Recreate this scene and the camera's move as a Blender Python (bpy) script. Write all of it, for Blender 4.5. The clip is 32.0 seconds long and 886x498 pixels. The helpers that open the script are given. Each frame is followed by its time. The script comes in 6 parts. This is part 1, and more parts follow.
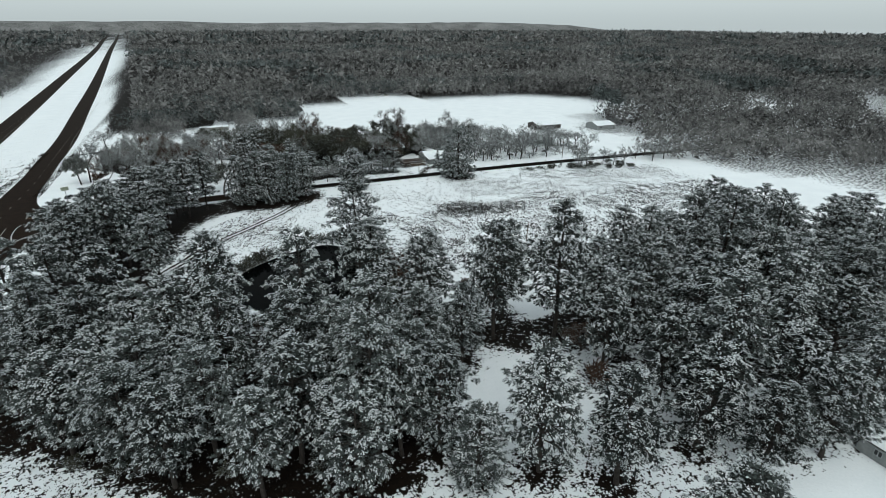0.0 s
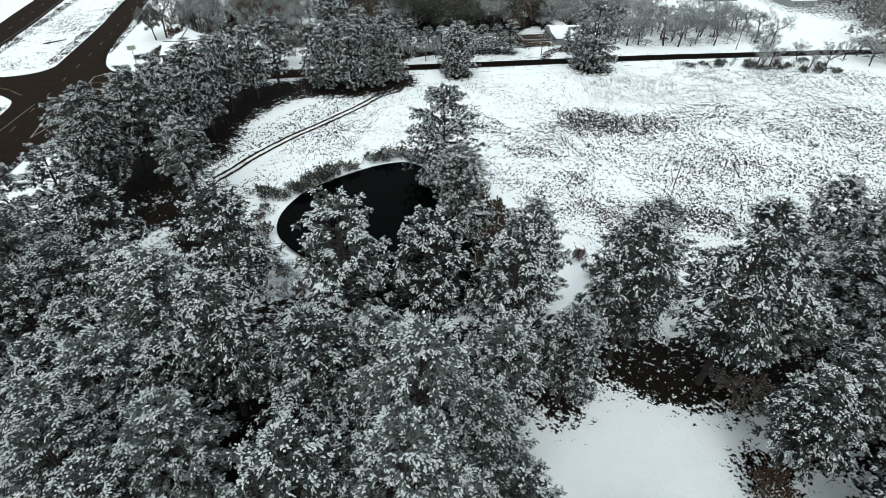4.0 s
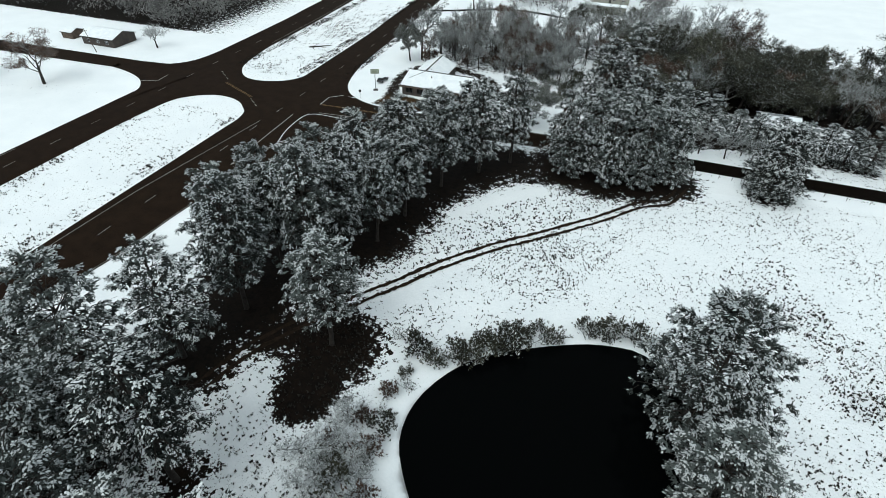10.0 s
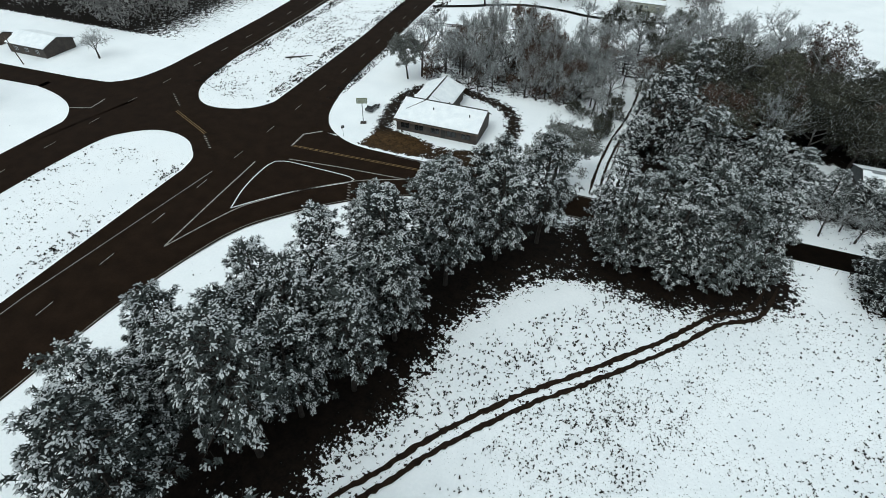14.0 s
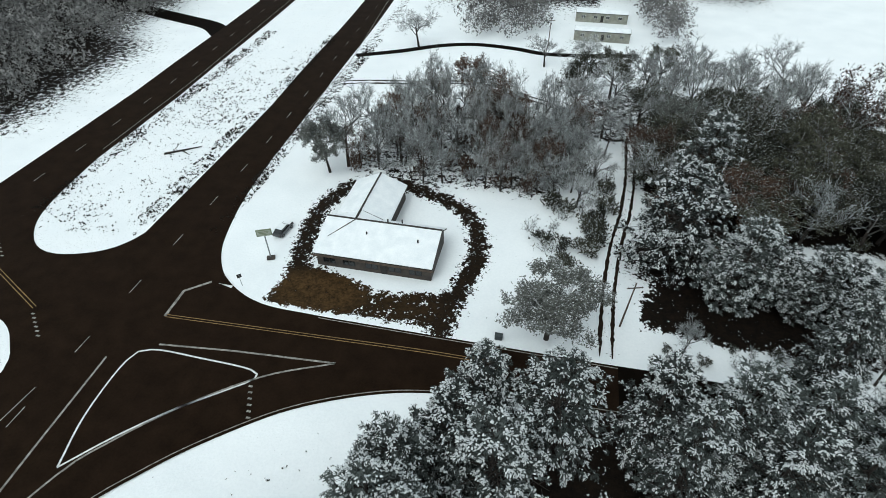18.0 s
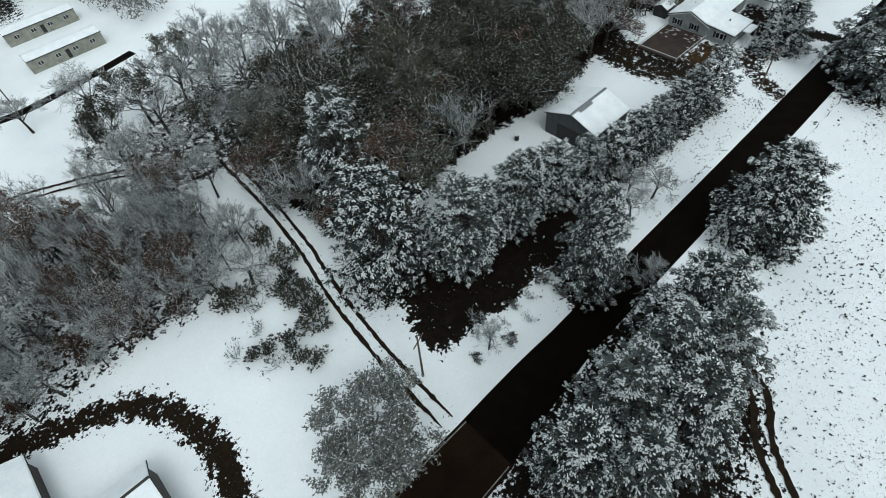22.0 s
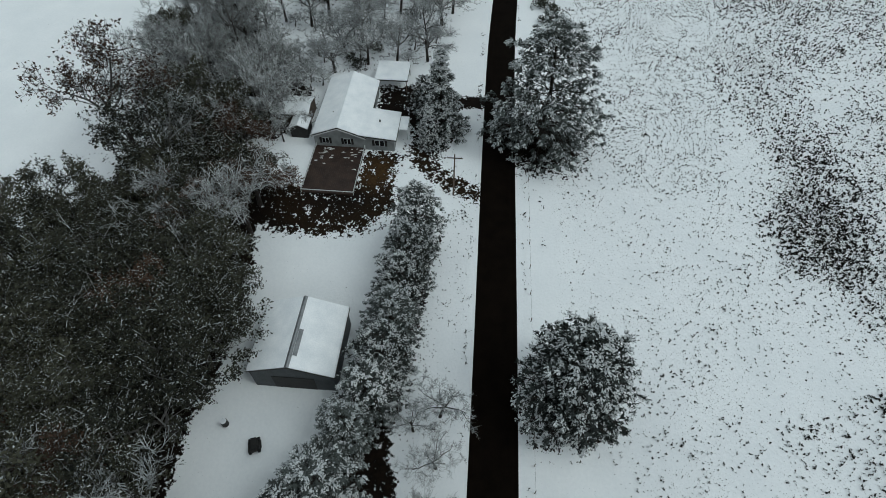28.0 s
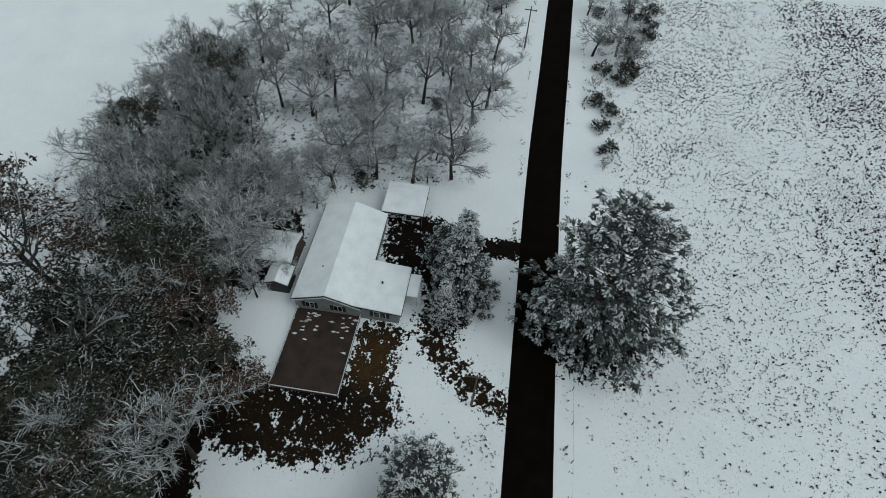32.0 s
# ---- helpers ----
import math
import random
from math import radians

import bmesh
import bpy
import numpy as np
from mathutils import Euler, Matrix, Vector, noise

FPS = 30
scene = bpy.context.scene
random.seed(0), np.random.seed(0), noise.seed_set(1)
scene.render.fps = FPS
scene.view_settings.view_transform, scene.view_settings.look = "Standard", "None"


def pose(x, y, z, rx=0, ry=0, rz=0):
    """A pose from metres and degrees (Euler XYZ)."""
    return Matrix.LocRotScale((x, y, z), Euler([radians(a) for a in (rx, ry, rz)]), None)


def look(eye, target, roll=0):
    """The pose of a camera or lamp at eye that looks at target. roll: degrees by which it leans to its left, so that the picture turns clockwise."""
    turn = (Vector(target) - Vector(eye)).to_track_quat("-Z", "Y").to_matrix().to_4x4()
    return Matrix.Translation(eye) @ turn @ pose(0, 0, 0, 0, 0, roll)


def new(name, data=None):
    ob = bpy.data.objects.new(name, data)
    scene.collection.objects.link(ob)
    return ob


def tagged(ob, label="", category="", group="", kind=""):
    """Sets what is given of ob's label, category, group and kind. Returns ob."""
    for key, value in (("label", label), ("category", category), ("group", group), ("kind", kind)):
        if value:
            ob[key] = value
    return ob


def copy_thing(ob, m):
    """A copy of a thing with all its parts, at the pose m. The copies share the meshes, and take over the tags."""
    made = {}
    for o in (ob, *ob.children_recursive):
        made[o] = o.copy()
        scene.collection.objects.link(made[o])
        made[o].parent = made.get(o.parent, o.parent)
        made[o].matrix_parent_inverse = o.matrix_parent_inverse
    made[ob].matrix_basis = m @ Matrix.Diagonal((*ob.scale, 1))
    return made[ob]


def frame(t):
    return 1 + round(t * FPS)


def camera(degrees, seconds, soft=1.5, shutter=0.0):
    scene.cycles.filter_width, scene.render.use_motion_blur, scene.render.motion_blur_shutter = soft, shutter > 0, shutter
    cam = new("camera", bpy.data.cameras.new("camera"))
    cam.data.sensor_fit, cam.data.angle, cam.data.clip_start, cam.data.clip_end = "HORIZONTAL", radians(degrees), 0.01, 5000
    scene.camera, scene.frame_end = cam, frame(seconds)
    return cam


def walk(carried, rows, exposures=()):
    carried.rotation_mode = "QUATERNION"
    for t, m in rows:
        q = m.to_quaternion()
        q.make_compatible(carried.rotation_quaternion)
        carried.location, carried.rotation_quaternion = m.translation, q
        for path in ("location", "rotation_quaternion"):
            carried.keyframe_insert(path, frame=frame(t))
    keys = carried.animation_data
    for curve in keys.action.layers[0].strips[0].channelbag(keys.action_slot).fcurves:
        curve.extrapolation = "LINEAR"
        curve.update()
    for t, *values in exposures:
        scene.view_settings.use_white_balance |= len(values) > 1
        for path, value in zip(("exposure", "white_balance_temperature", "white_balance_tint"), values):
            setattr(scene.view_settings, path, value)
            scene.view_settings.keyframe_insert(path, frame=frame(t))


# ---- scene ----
cam = camera(79.2, 32.0, soft=0.75)
PATH = [
    (0, (1.155, -0.193, 63.628), (1.879, 1.503, 62.854), 0.2),
    (0.5, (3.176, 5.048, 63.676), (3.857, 6.646, 62.685), 0.3),
    (1, (5.128, 10.21, 63.776), (5.767, 11.704, 62.611), 0.3),
    (1.5, (7.013, 15.37, 63.928), (7.636, 16.811, 62.69), 0.4),
    (2, (8.861, 20.406, 64.102), (9.466, 21.857, 62.866), 0.4),
    (2.5, (10.708, 25.317, 64.241), (11.26, 26.792, 63.008), 0.6),
    (3, (12.473, 30.189, 64.317), (12.934, 31.698, 63.087), 0.9),
    (3.5, (14.004, 34.953, 64.279), (14.374, 36.491, 63.056), 1.3),
    (5.5, (18.46, 53.093, 63.369), (18.528, 54.663, 62.132), 0.8),
    (6, (19.294, 57.716, 63.347), (19.249, 59.285, 62.108), 0.9),
    (6.5, (19.967, 62.371, 63.372), (19.86, 63.937, 62.132), 1.1),
    (7, (20.323, 67.004, 63.358), (20.119, 68.558, 62.116), 1.1),
    (7.5, (20.333, 71.498, 63.321), (20.079, 73.046, 62.079), 1.2),
    (8, (20.082, 75.902, 63.307), (19.712, 77.424, 62.064), 1.5),
    (8.5, (19.605, 80.422, 63.302), (19.186, 81.931, 62.058), 1.5),
    (9, (18.903, 85.011, 63.295), (18.469, 86.516, 62.052), 1.4),
    (9.5, (17.847, 89.603, 63.216), (17.362, 91.093, 61.973), 1.4),
    (10, (16.555, 94.121, 63.113), (16.054, 95.61, 61.874), 1.4),
    (10.5, (15.124, 98.657, 63.007), (14.618, 100.147, 61.773), 1.6),
    (11, (13.641, 103.278, 62.916), (13.13, 104.772, 61.688), 1.6),
    (11.5, (11.988, 108.047, 62.829), (11.474, 109.542, 61.604), 1.5),
    (12, (10.197, 112.891, 62.749), (9.68, 114.388, 61.527), 1.5),
    (12.5, (8.475, 117.639, 62.689), (7.954, 119.139, 61.472), 1.4),
    (13, (6.654, 122.297, 62.621), (6.151, 123.749, 61.342), 1.5),
    (13.5, (4.69, 126.924, 62.564), (4.197, 128.369, 61.272), 1.7),
    (14, (2.709, 131.759, 62.515), (2.225, 133.186, 61.2), 1.8),
    (14.5, (0.898, 137.03, 62.487), (0.413, 138.45, 61.164), 1.6),
    (16.5, (-5.823, 159.312, 62.206), (-6.261, 160.749, 60.885), 0.9),
    (17, (-7.358, 164.73, 62.126), (-7.775, 166.175, 60.807), 0.4),
    (17.5, (-8.664, 170.036, 62.05), (-9.044, 171.493, 60.734), 0.0),
    (18, (-9.813, 175.332, 61.966), (-10.143, 176.803, 60.652), -0.4),
    (18.5, (-10.879, 180.456, 61.914), (-11.118, 181.947, 60.604), -0.8),
    (19, (-11.863, 185.344, 61.908), (-11.977, 186.839, 60.584), -1.2),
    (19.5, (-12.65, 189.917, 61.921), (-12.646, 191.353, 60.528), -1.5),
    (20, (-13.051, 194.17, 62.026), (-12.91, 195.473, 60.514), -2.6),
    (20.5, (-13.107, 197.746, 62.144), (-12.74, 198.995, 60.625), -4.2),
    (21, (-12.887, 200.758, 62.254), (-12.335, 201.924, 60.726), -5.4),
    (21.5, (-12.419, 203.47, 62.355), (-11.732, 204.549, 60.818), -6.3),
    (22, (-11.57, 206.13, 62.421), (-10.772, 207.117, 60.874), -6.8),
    (22.5, (-10.251, 208.838, 62.419), (-9.338, 209.7, 60.863), -7.3),
    (23, (-8.53, 211.352, 62.437), (-7.513, 212.065, 60.869), -7.7),
    (23.5, (-6.532, 213.677, 62.488), (-5.434, 214.229, 60.91), -7.5),
    (24, (-4.26, 215.766, 62.601), (-3.124, 216.221, 61.019), -7.1),
    (24.5, (-1.51, 217.75, 62.656), (-0.354, 218.143, 61.072), -6.5),
    (25, (1.832, 219.624, 62.597), (3.013, 219.906, 61.007), -6.0),
    (25.5, (5.664, 221.216, 62.537), (6.86, 221.388, 60.943), -5.2),
    (27.5, (21.752, 226.46, 62.906), (22.983, 226.536, 61.331), -0.1),
    (28, (26.109, 227.4, 62.931), (27.343, 227.48, 61.359), 0.9),
    (28.5, (30.713, 228.017, 62.914), (31.945, 228.138, 61.343), 1.7),
    (29, (35.316, 228.49, 62.904), (36.547, 228.625, 61.333), 1.9),
    (29.5, (39.925, 228.938, 62.904), (41.155, 229.083, 61.334), 1.7),
    (30, (44.504, 229.404, 62.92), (45.735, 229.552, 61.351), 2.0),
    (30.5, (49.087, 229.959, 62.935), (50.315, 230.104, 61.363), 2.2),
    (31, (53.6, 230.589, 62.951), (54.821, 230.729, 61.374), 2.5),
    (31.5, (57.92, 231.261, 62.974), (59.133, 231.388, 61.39), 3.0),
    (32, (62.054, 231.896, 63.004), (63.261, 232.018, 61.414), 3.5),
]
EXPOSURES = [(0.0, 0.44, 6100, -1), (1.0, 0.66, 6160, 0), (2.0, 0.82, 6200, 0), (4.0, 0.90, 6180, 0), (6.0, 0.78, 6120, 0), (10.0, 0.68, 6080, -1), (13.0, 0.58, 6040, -1), (19.0, 0.64, 6060, -1), (21.0, 0.60, 6020, -1), (23.0, 0.46, 5980, -1), (25.0, 0.27, 5980, -1), (28.0, 0.02, 6000, -1), (32.0, -0.10, 6000, -1)]
walk(cam, [(t, look(eye, target, roll)) for t, eye, target, roll in PATH], EXPOSURES)

# ---------------------------------------------------------------- world and light
world = bpy.data.worlds.new("overcast_sky")
scene.world = world
world.use_nodes = True
wn = world.node_tree.nodes
wl = world.node_tree.links
wn.clear()
sky = wn.new("ShaderNodeTexSky")
sky.sky_type = "NISHITA"
sky.sun_disc = False
sky.sun_elevation = radians(38)
sky.sun_rotation = radians(200)
sky.air_density, sky.dust_density, sky.ozone_density = 1.0, 3.0, 1.0
hs = wn.new("ShaderNodeHueSaturation")
hs.inputs["Saturation"].default_value = 0.22
bgn = wn.new("ShaderNodeBackground")
bgn.inputs["Strength"].default_value = 0.15
wo = wn.new("ShaderNodeOutputWorld")
veil = wn.new("ShaderNodeMix")
veil.data_type = "RGBA"
veil.inputs[0].default_value = 0.72
veil.inputs[7].default_value = (3.3, 3.38, 3.46, 1)
wl.new(sky.outputs[0], hs.inputs["Color"])
wl.new(hs.outputs[0], veil.inputs[6])
wl.new(veil.outputs[2], bgn.inputs["Color"])
wl.new(bgn.outputs[0], wo.inputs["Surface"])

sun_data = bpy.data.lights.new("veiled_sun", "SUN")
sun_data.energy = 0.55
sun_data.angle = radians(25)
sun_data.color = (1.0, 0.97, 0.93)
sun = new("veiled_sun", sun_data)
sun.matrix_world = look((0, 0, 100), (20, 62, 0))


# ---------------------------------------------------------------- materials
def material(name):
    m = bpy.data.materials.new(name)
    m.use_nodes = True
    nt = m.node_tree
    nt.nodes.clear()
    out = nt.nodes.new("ShaderNodeOutputMaterial")
    bsdf = nt.nodes.new("ShaderNodeBsdfPrincipled")
    nt.links.new(bsdf.outputs[0], out.inputs["Surface"])
    return m, nt, bsdf


def node(nt, kind, **inputs):
    n = nt.nodes.new(kind)
    for key, value in inputs.items():
        n.inputs[key.replace("_", " ")].default_value = value
    return n


def world_noise(nt, scale, detail=3.0, rough=0.55):
    """Noise at world size."""
    g = nt.nodes.new("ShaderNodeNewGeometry")
    n = node(nt, "ShaderNodeTexNoise", Scale=scale, Detail=detail, Roughness=rough)
    nt.links.new(g.outputs["Position"], n.inputs["Vector"])
    return n.outputs["Fac"]


def ramp(nt, source, stops):
    r = nt.nodes.new("ShaderNodeValToRGB")
    el = r.color_ramp.elements
    while len(el) < len(stops):
        el.new(0.5)
    for e, (p, c) in zip(el, stops):
        e.position = p
        e.color = (*c, 1) if len(c) == 3 else c
    nt.links.new(source, r.inputs["Fac"])
    return r.outputs["Color"]


def mixed(nt, fac, a, b):
    m = nt.nodes.new("ShaderNodeMix")
    m.data_type = "RGBA"
    for sock, v in ((m.inputs[0], fac), (m.inputs[6], a), (m.inputs[7], b)):
        if isinstance(v, (int, float)):
            sock.default_value = v
        elif isinstance(v, tuple):
            sock.default_value = (*v, 1)
        else:
            nt.links.new(v, sock)
    return m.outputs[2]


def maths(nt, op, a, b=0.0, c=0.0, clamp=False):
    m = nt.nodes.new("ShaderNodeMath")
    m.operation = op
    m.use_clamp = clamp
    for sock, v in zip(m.inputs, (a, b, c)):
        if isinstance(v, (int, float)):
            sock.default_value = v
        else:
            nt.links.new(v, sock)
    return m.outputs[0]


def bumped(nt, bsdf, source, strength=0.4, distance=0.05):
    b = node(nt, "ShaderNodeBump", Strength=strength, Distance=distance)
    nt.links.new(source, b.inputs["Height"])
    nt.links.new(b.outputs[0], bsdf.inputs["Normal"])


def simple(name, low, high, scale=2.0, rough=0.8, metal=0.0, bump=0.3, dist=0.02, gloss=0.3):
    m, nt, b = material(name)
    n = world_noise(nt, scale, 4)
    n2 = world_noise(nt, scale * 9, 2)
    f = maths(nt, "ADD", maths(nt, "MULTIPLY", n, 0.65), maths(nt, "MULTIPLY", n2, 0.35))
    nt.links.new(ramp(nt, f, [(0.35, low), (0.65, high)]), b.inputs["Base Color"])
    b.inputs["Roughness"].default_value = rough
    b.inputs["Metallic"].default_value = metal
    b.inputs["Specular IOR Level"].default_value = gloss
    if bump:
        bumped(nt, b, n2, bump, dist)
    return m


def random_tint(name, low, high, rough=0.8, scale=1.5):
    """Differs from thing to thing and from clump to clump."""
    m, nt, b = material(name)
    oi = nt.nodes.new("ShaderNodeObjectInfo")
    g = nt.nodes.new("ShaderNodeNewGeometry")
    n = world_noise(nt, scale, 3)
    f = maths(nt, "ADD", maths(nt, "MULTIPLY", oi.outputs["Random"], 0.35), maths(nt, "MULTIPLY", g.outputs["Random Per Island"], 0.35))
    f = maths(nt, "ADD", f, maths(nt, "MULTIPLY", n, 0.3))
    nt.links.new(ramp(nt, f, [(0.2, low), (0.8, high)]), b.inputs["Base Color"])
    b.inputs["Roughness"].default_value = rough
    b.inputs["Specular IOR Level"].default_value = 0.2
    return m


def ground_material():
    """Snow over winter grass and brown soil; the soil mask says how thin the snow lies and also paints in tree shade,
    'weeds' how much dry growth pokes through.
    """
    m, nt, b = material("snow_over_grass")
    bare_shade = nt.nodes.new("ShaderNodeAttribute")
    bare_shade.attribute_name = "bare_shade"
    weeds = nt.nodes.new("ShaderNodeAttribute")
    weeds.attribute_name = "weeds"
    big, mid, fine = world_noise(nt, 0.11, 3), world_noise(nt, 0.75, 4, 0.65), world_noise(nt, 2.6, 3, 0.6)
    rag = maths(nt, "ADD", maths(nt, "MULTIPLY", mid, 0.55), maths(nt, "MULTIPLY", fine, 0.45))
    cover = maths(nt, "ADD", bare_shade.outputs["Fac"], maths(nt, "MULTIPLY", maths(nt, "SUBTRACT", rag, 0.5), 2.9))
    soil_shade_mask = ramp(nt, cover, [(0.50, (0, 0, 0)), (0.60, (1, 1, 1))])
    speck = world_noise(nt, 5.5, 2, 0.6)
    tuft = maths(nt, "ADD", maths(nt, "MULTIPLY", speck, 0.8), maths(nt, "MULTIPLY", big, 0.2))
    tuft = maths(nt, "ADD", tuft, maths(nt, "MULTIPLY", weeds.outputs["Fac"], 0.22))
    weed_mask = ramp(nt, tuft, [(0.70, (0, 0, 0)), (0.78, (1, 1, 1))])
    snow = ramp(nt, maths(nt, "ADD", maths(nt, "MULTIPLY", big, 0.6), maths(nt, "MULTIPLY", fine, 0.4)), [(0.3, (0.76, 0.785, 0.81)), (0.7, (0.87, 0.885, 0.90))])
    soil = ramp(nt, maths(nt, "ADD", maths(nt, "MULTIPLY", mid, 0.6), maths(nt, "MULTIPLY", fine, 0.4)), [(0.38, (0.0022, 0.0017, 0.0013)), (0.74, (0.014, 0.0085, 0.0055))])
    mud = nt.nodes.new("ShaderNodeAttribute")
    mud.attribute_name = "mud"
    soil = mixed(nt, mud.outputs["Fac"], soil, ramp(nt, rag, [(0.36, (0.012, 0.007, 0.003)), (0.66, (0.075, 0.042, 0.016))]))
    weed = ramp(nt, mid, [(0.35, (0.03, 0.031, 0.028)), (0.7, (0.075, 0.066, 0.058))])
    colour = mixed(nt, weed_mask, snow, weed)
    colour = mixed(nt, soil_shade_mask, colour, soil)
    nt.links.new(colour, b.inputs["Base Color"])
    b.inputs["Roughness"].default_value = 0.8
    b.inputs["Specular IOR Level"].default_value = 0.08
    bumped(nt, b, rag, 0.6, 0.16)
    return m


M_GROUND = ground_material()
M_ASPHALT = simple("wet_asphalt", (0.0080, 0.0044, 0.0025), (0.0165, 0.0094, 0.0055), 0.35, 0.75, bump=0.25, gloss=0.035)
M_LANE = simple("narrow_lane_asphalt", (0.0026, 0.0019, 0.0014), (0.0064, 0.0044, 0.0031), 0.5, 0.75, bump=0.25, gloss=0.02)
M_PAINT_WHITE = simple("worn_white_road_paint", (0.10, 0.09, 0.08), (0.36, 0.34, 0.31), 1.3, 0.7)
M_PAINT_YELLOW = simple("worn_yellow_road_paint", (0.10, 0.06, 0.025), (0.26, 0.16, 0.06), 1.3, 0.7)
M_SLUSH = simple("slush", (0.45, 0.45, 0.44), (0.75, 0.76, 0.77), 1.0, 0.6)
M_SNOW = simple("snow", (0.70, 0.73, 0.76), (0.84, 0.855, 0.87), 0.6, 0.7, bump=0.4, dist=0.05)
M_TREE_SNOW = random_tint("snow_on_branches", (0.28, 0.30, 0.31), (0.66, 0.68, 0.69), 0.75, 3.5)
M_NEEDLES = random_tint("frosted_pine_needles", (0.002, 0.004, 0.003), (0.115, 0.130, 0.125), 0.8, 4.0)
M_BROADLEAF = random_tint("evergreen_leaves", (0.004, 0.005, 0.0035), (0.075, 0.074, 0.052), 0.8, 3.0)
M_BROWNLEAF = random_tint("dead_oak_leaves", (0.022, 0.012, 0.008), (0.11, 0.066, 0.046), 0.8, 3.0)
M_BARK = simple("bark", (0.010, 0.008, 0.007), (0.045, 0.037, 0.032), 1.5, 0.9)
M_TWIG = random_tint("frosted_grey_twigs", (0.03, 0.028, 0.026), (0.20, 0.195, 0.19))
def woods_material(name, low, high):
    """Grey crowns that differ one from the next, in drifts a few hundred metres wide."""
    m, nt, b = material(name)
    g = nt.nodes.new("ShaderNodeNewGeometry")
    crown, drift = world_noise(nt, 0.13, 2, 0.6), world_noise(nt, 0.008, 3)
    f = maths(nt, "ADD", maths(nt, "MULTIPLY", crown, 1.1), maths(nt, "MULTIPLY", drift, 0.7))
    f = maths(nt, "ADD", f, maths(nt, "MULTIPLY", g.outputs["Random Per Island"], 0.25))
    nt.links.new(ramp(nt, maths(nt, "SUBTRACT", f, 0.5), [(0.25, low), (0.82, high)]), b.inputs["Base Color"])
    b.inputs["Roughness"].default_value = 0.9
    b.inputs["Specular IOR Level"].default_value = 0.1
    return m


M_WOODS = woods_material("far_woods", (0.030, 0.029, 0.029), (0.27, 0.265, 0.26))
M_WOODS_PINE = woods_material("far_pines", (0.016, 0.020, 0.019), (0.17, 0.185, 0.185))


# ---------------------------------------------------------------- mesh helpers
def mesh_object(name, verts, faces, mats, parent=None, smooth=False, face_mats=None):
    me = bpy.data.meshes.new(name)
    me.from_pydata([tuple(v) for v in verts], [], faces)
    for mt in (mats if isinstance(mats, (list, tuple)) else [mats]):
        me.materials.append(mt)
    if face_mats is not None:
        me.polygons.foreach_set("material_index", face_mats)
    if smooth:
        me.polygons.foreach_set("use_smooth", [True] * len(me.polygons))
    me.update()
    ob = new(name, me)
    if parent is not None:
        ob.parent = parent
    return ob


def part(name, bm, mat, parent, label="", smooth=False):
    me = bpy.data.meshes.new(name)
    bmesh.ops.recalc_face_normals(bm, faces=bm.faces)
    bm.to_mesh(me)
    bm.free()
    me.materials.append(mat)
    if smooth:
        me.polygons.foreach_set("use_smooth", [True] * len(me.polygons))
    ob = new(name, me)
    ob.parent = parent
    if label:
        ob["label"] = label
    return ob


def box(bm, x0, x1, y0, y1, z0, z1, bevel=0.0, turn=None):
    r = bmesh.ops.create_cube(bm, size=1.0)
    vs = r["verts"]
    for v in vs:
        v.co = Vector(((x0 + x1) / 2 + v.co.x * (x1 - x0), (y0 + y1) / 2 + v.co.y * (y1 - y0), (z0 + z1) / 2 + v.co.z * (z1 - z0)))
    if bevel:
        es = {e for v in vs for e in v.link_edges}
        r = bmesh.ops.bevel(bm, geom=list(es), offset=bevel, segments=2, affect="EDGES")
        vs = list({v for f in r["faces"] for v in f.verts} | {v for v in vs if v.is_valid})
    if turn is not None:
        bmesh.ops.transform(bm, matrix=turn, verts=[v for v in vs if v.is_valid])
    return bm


def slab(outline, z0, z1):
    """A bmesh prism over an outline."""
    bm = bmesh.new()
    lo = [bm.verts.new((x, y, z0)) for x, y in outline]
    hi = [bm.verts.new((x, y, z1)) for x, y in outline]
    bm.faces.new(hi)
    bm.faces.new(lo[::-1])
    n = len(outline)
    for i in range(n):
        bm.faces.new((lo[i], lo[(i + 1) % n], hi[(i + 1) % n], hi[i]))
    return bm


def tube(verts, faces, pts, radii, sides=6):
    """A tapered tube through pts."""
    base = len(verts)
    pts = [np.array(p, float) for p in pts]
    for i, p in enumerate(pts):
        d = pts[min(i + 1, len(pts) - 1)] - pts[max(i - 1, 0)]
        d /= np.linalg.norm(d) + 1e-9
        u = np.cross(d, (0.31, 0.95, 0.1))
        u /= np.linalg.norm(u) + 1e-9
        w = np.cross(d, u)
        for k in range(sides):
            a = 2 * math.pi * k / sides
            verts.append(p + radii[i] * (math.cos(a) * u + math.sin(a) * w))
    for i in range(len(pts) - 1):
        for k in range(sides):
            a, b = base + i * sides + k, base + i * sides + (k + 1) % sides
            faces.append((a, b, b + sides, a + sides))
    faces.append(tuple(base + (len(pts) - 1) * sides + k for k in range(sides)))


def spline(ctrl, step=2.0):
    """Points along a smooth curve through ctrl."""
    c = [np.array(p, float) for p in ctrl]
    c = [2 * c[0] - c[1]] + c + [2 * c[-1] - c[-2]]
    out = []
    for i in range(1, len(c) - 2):
        n = max(2, int(np.linalg.norm(c[i + 1] - c[i]) / step))
        for k in range(n):
            t = k / n
            out.append(0.5 * (2 * c[i] + (c[i + 1] - c[i - 1]) * t + (2 * c[i - 1] - 5 * c[i] + 4 * c[i + 1] - c[i + 2]) * t * t + (3 * c[i] - c[i - 1] - 3 * c[i + 1] + c[i + 2]) * t ** 3))
    out.append(c[-2])
    return out


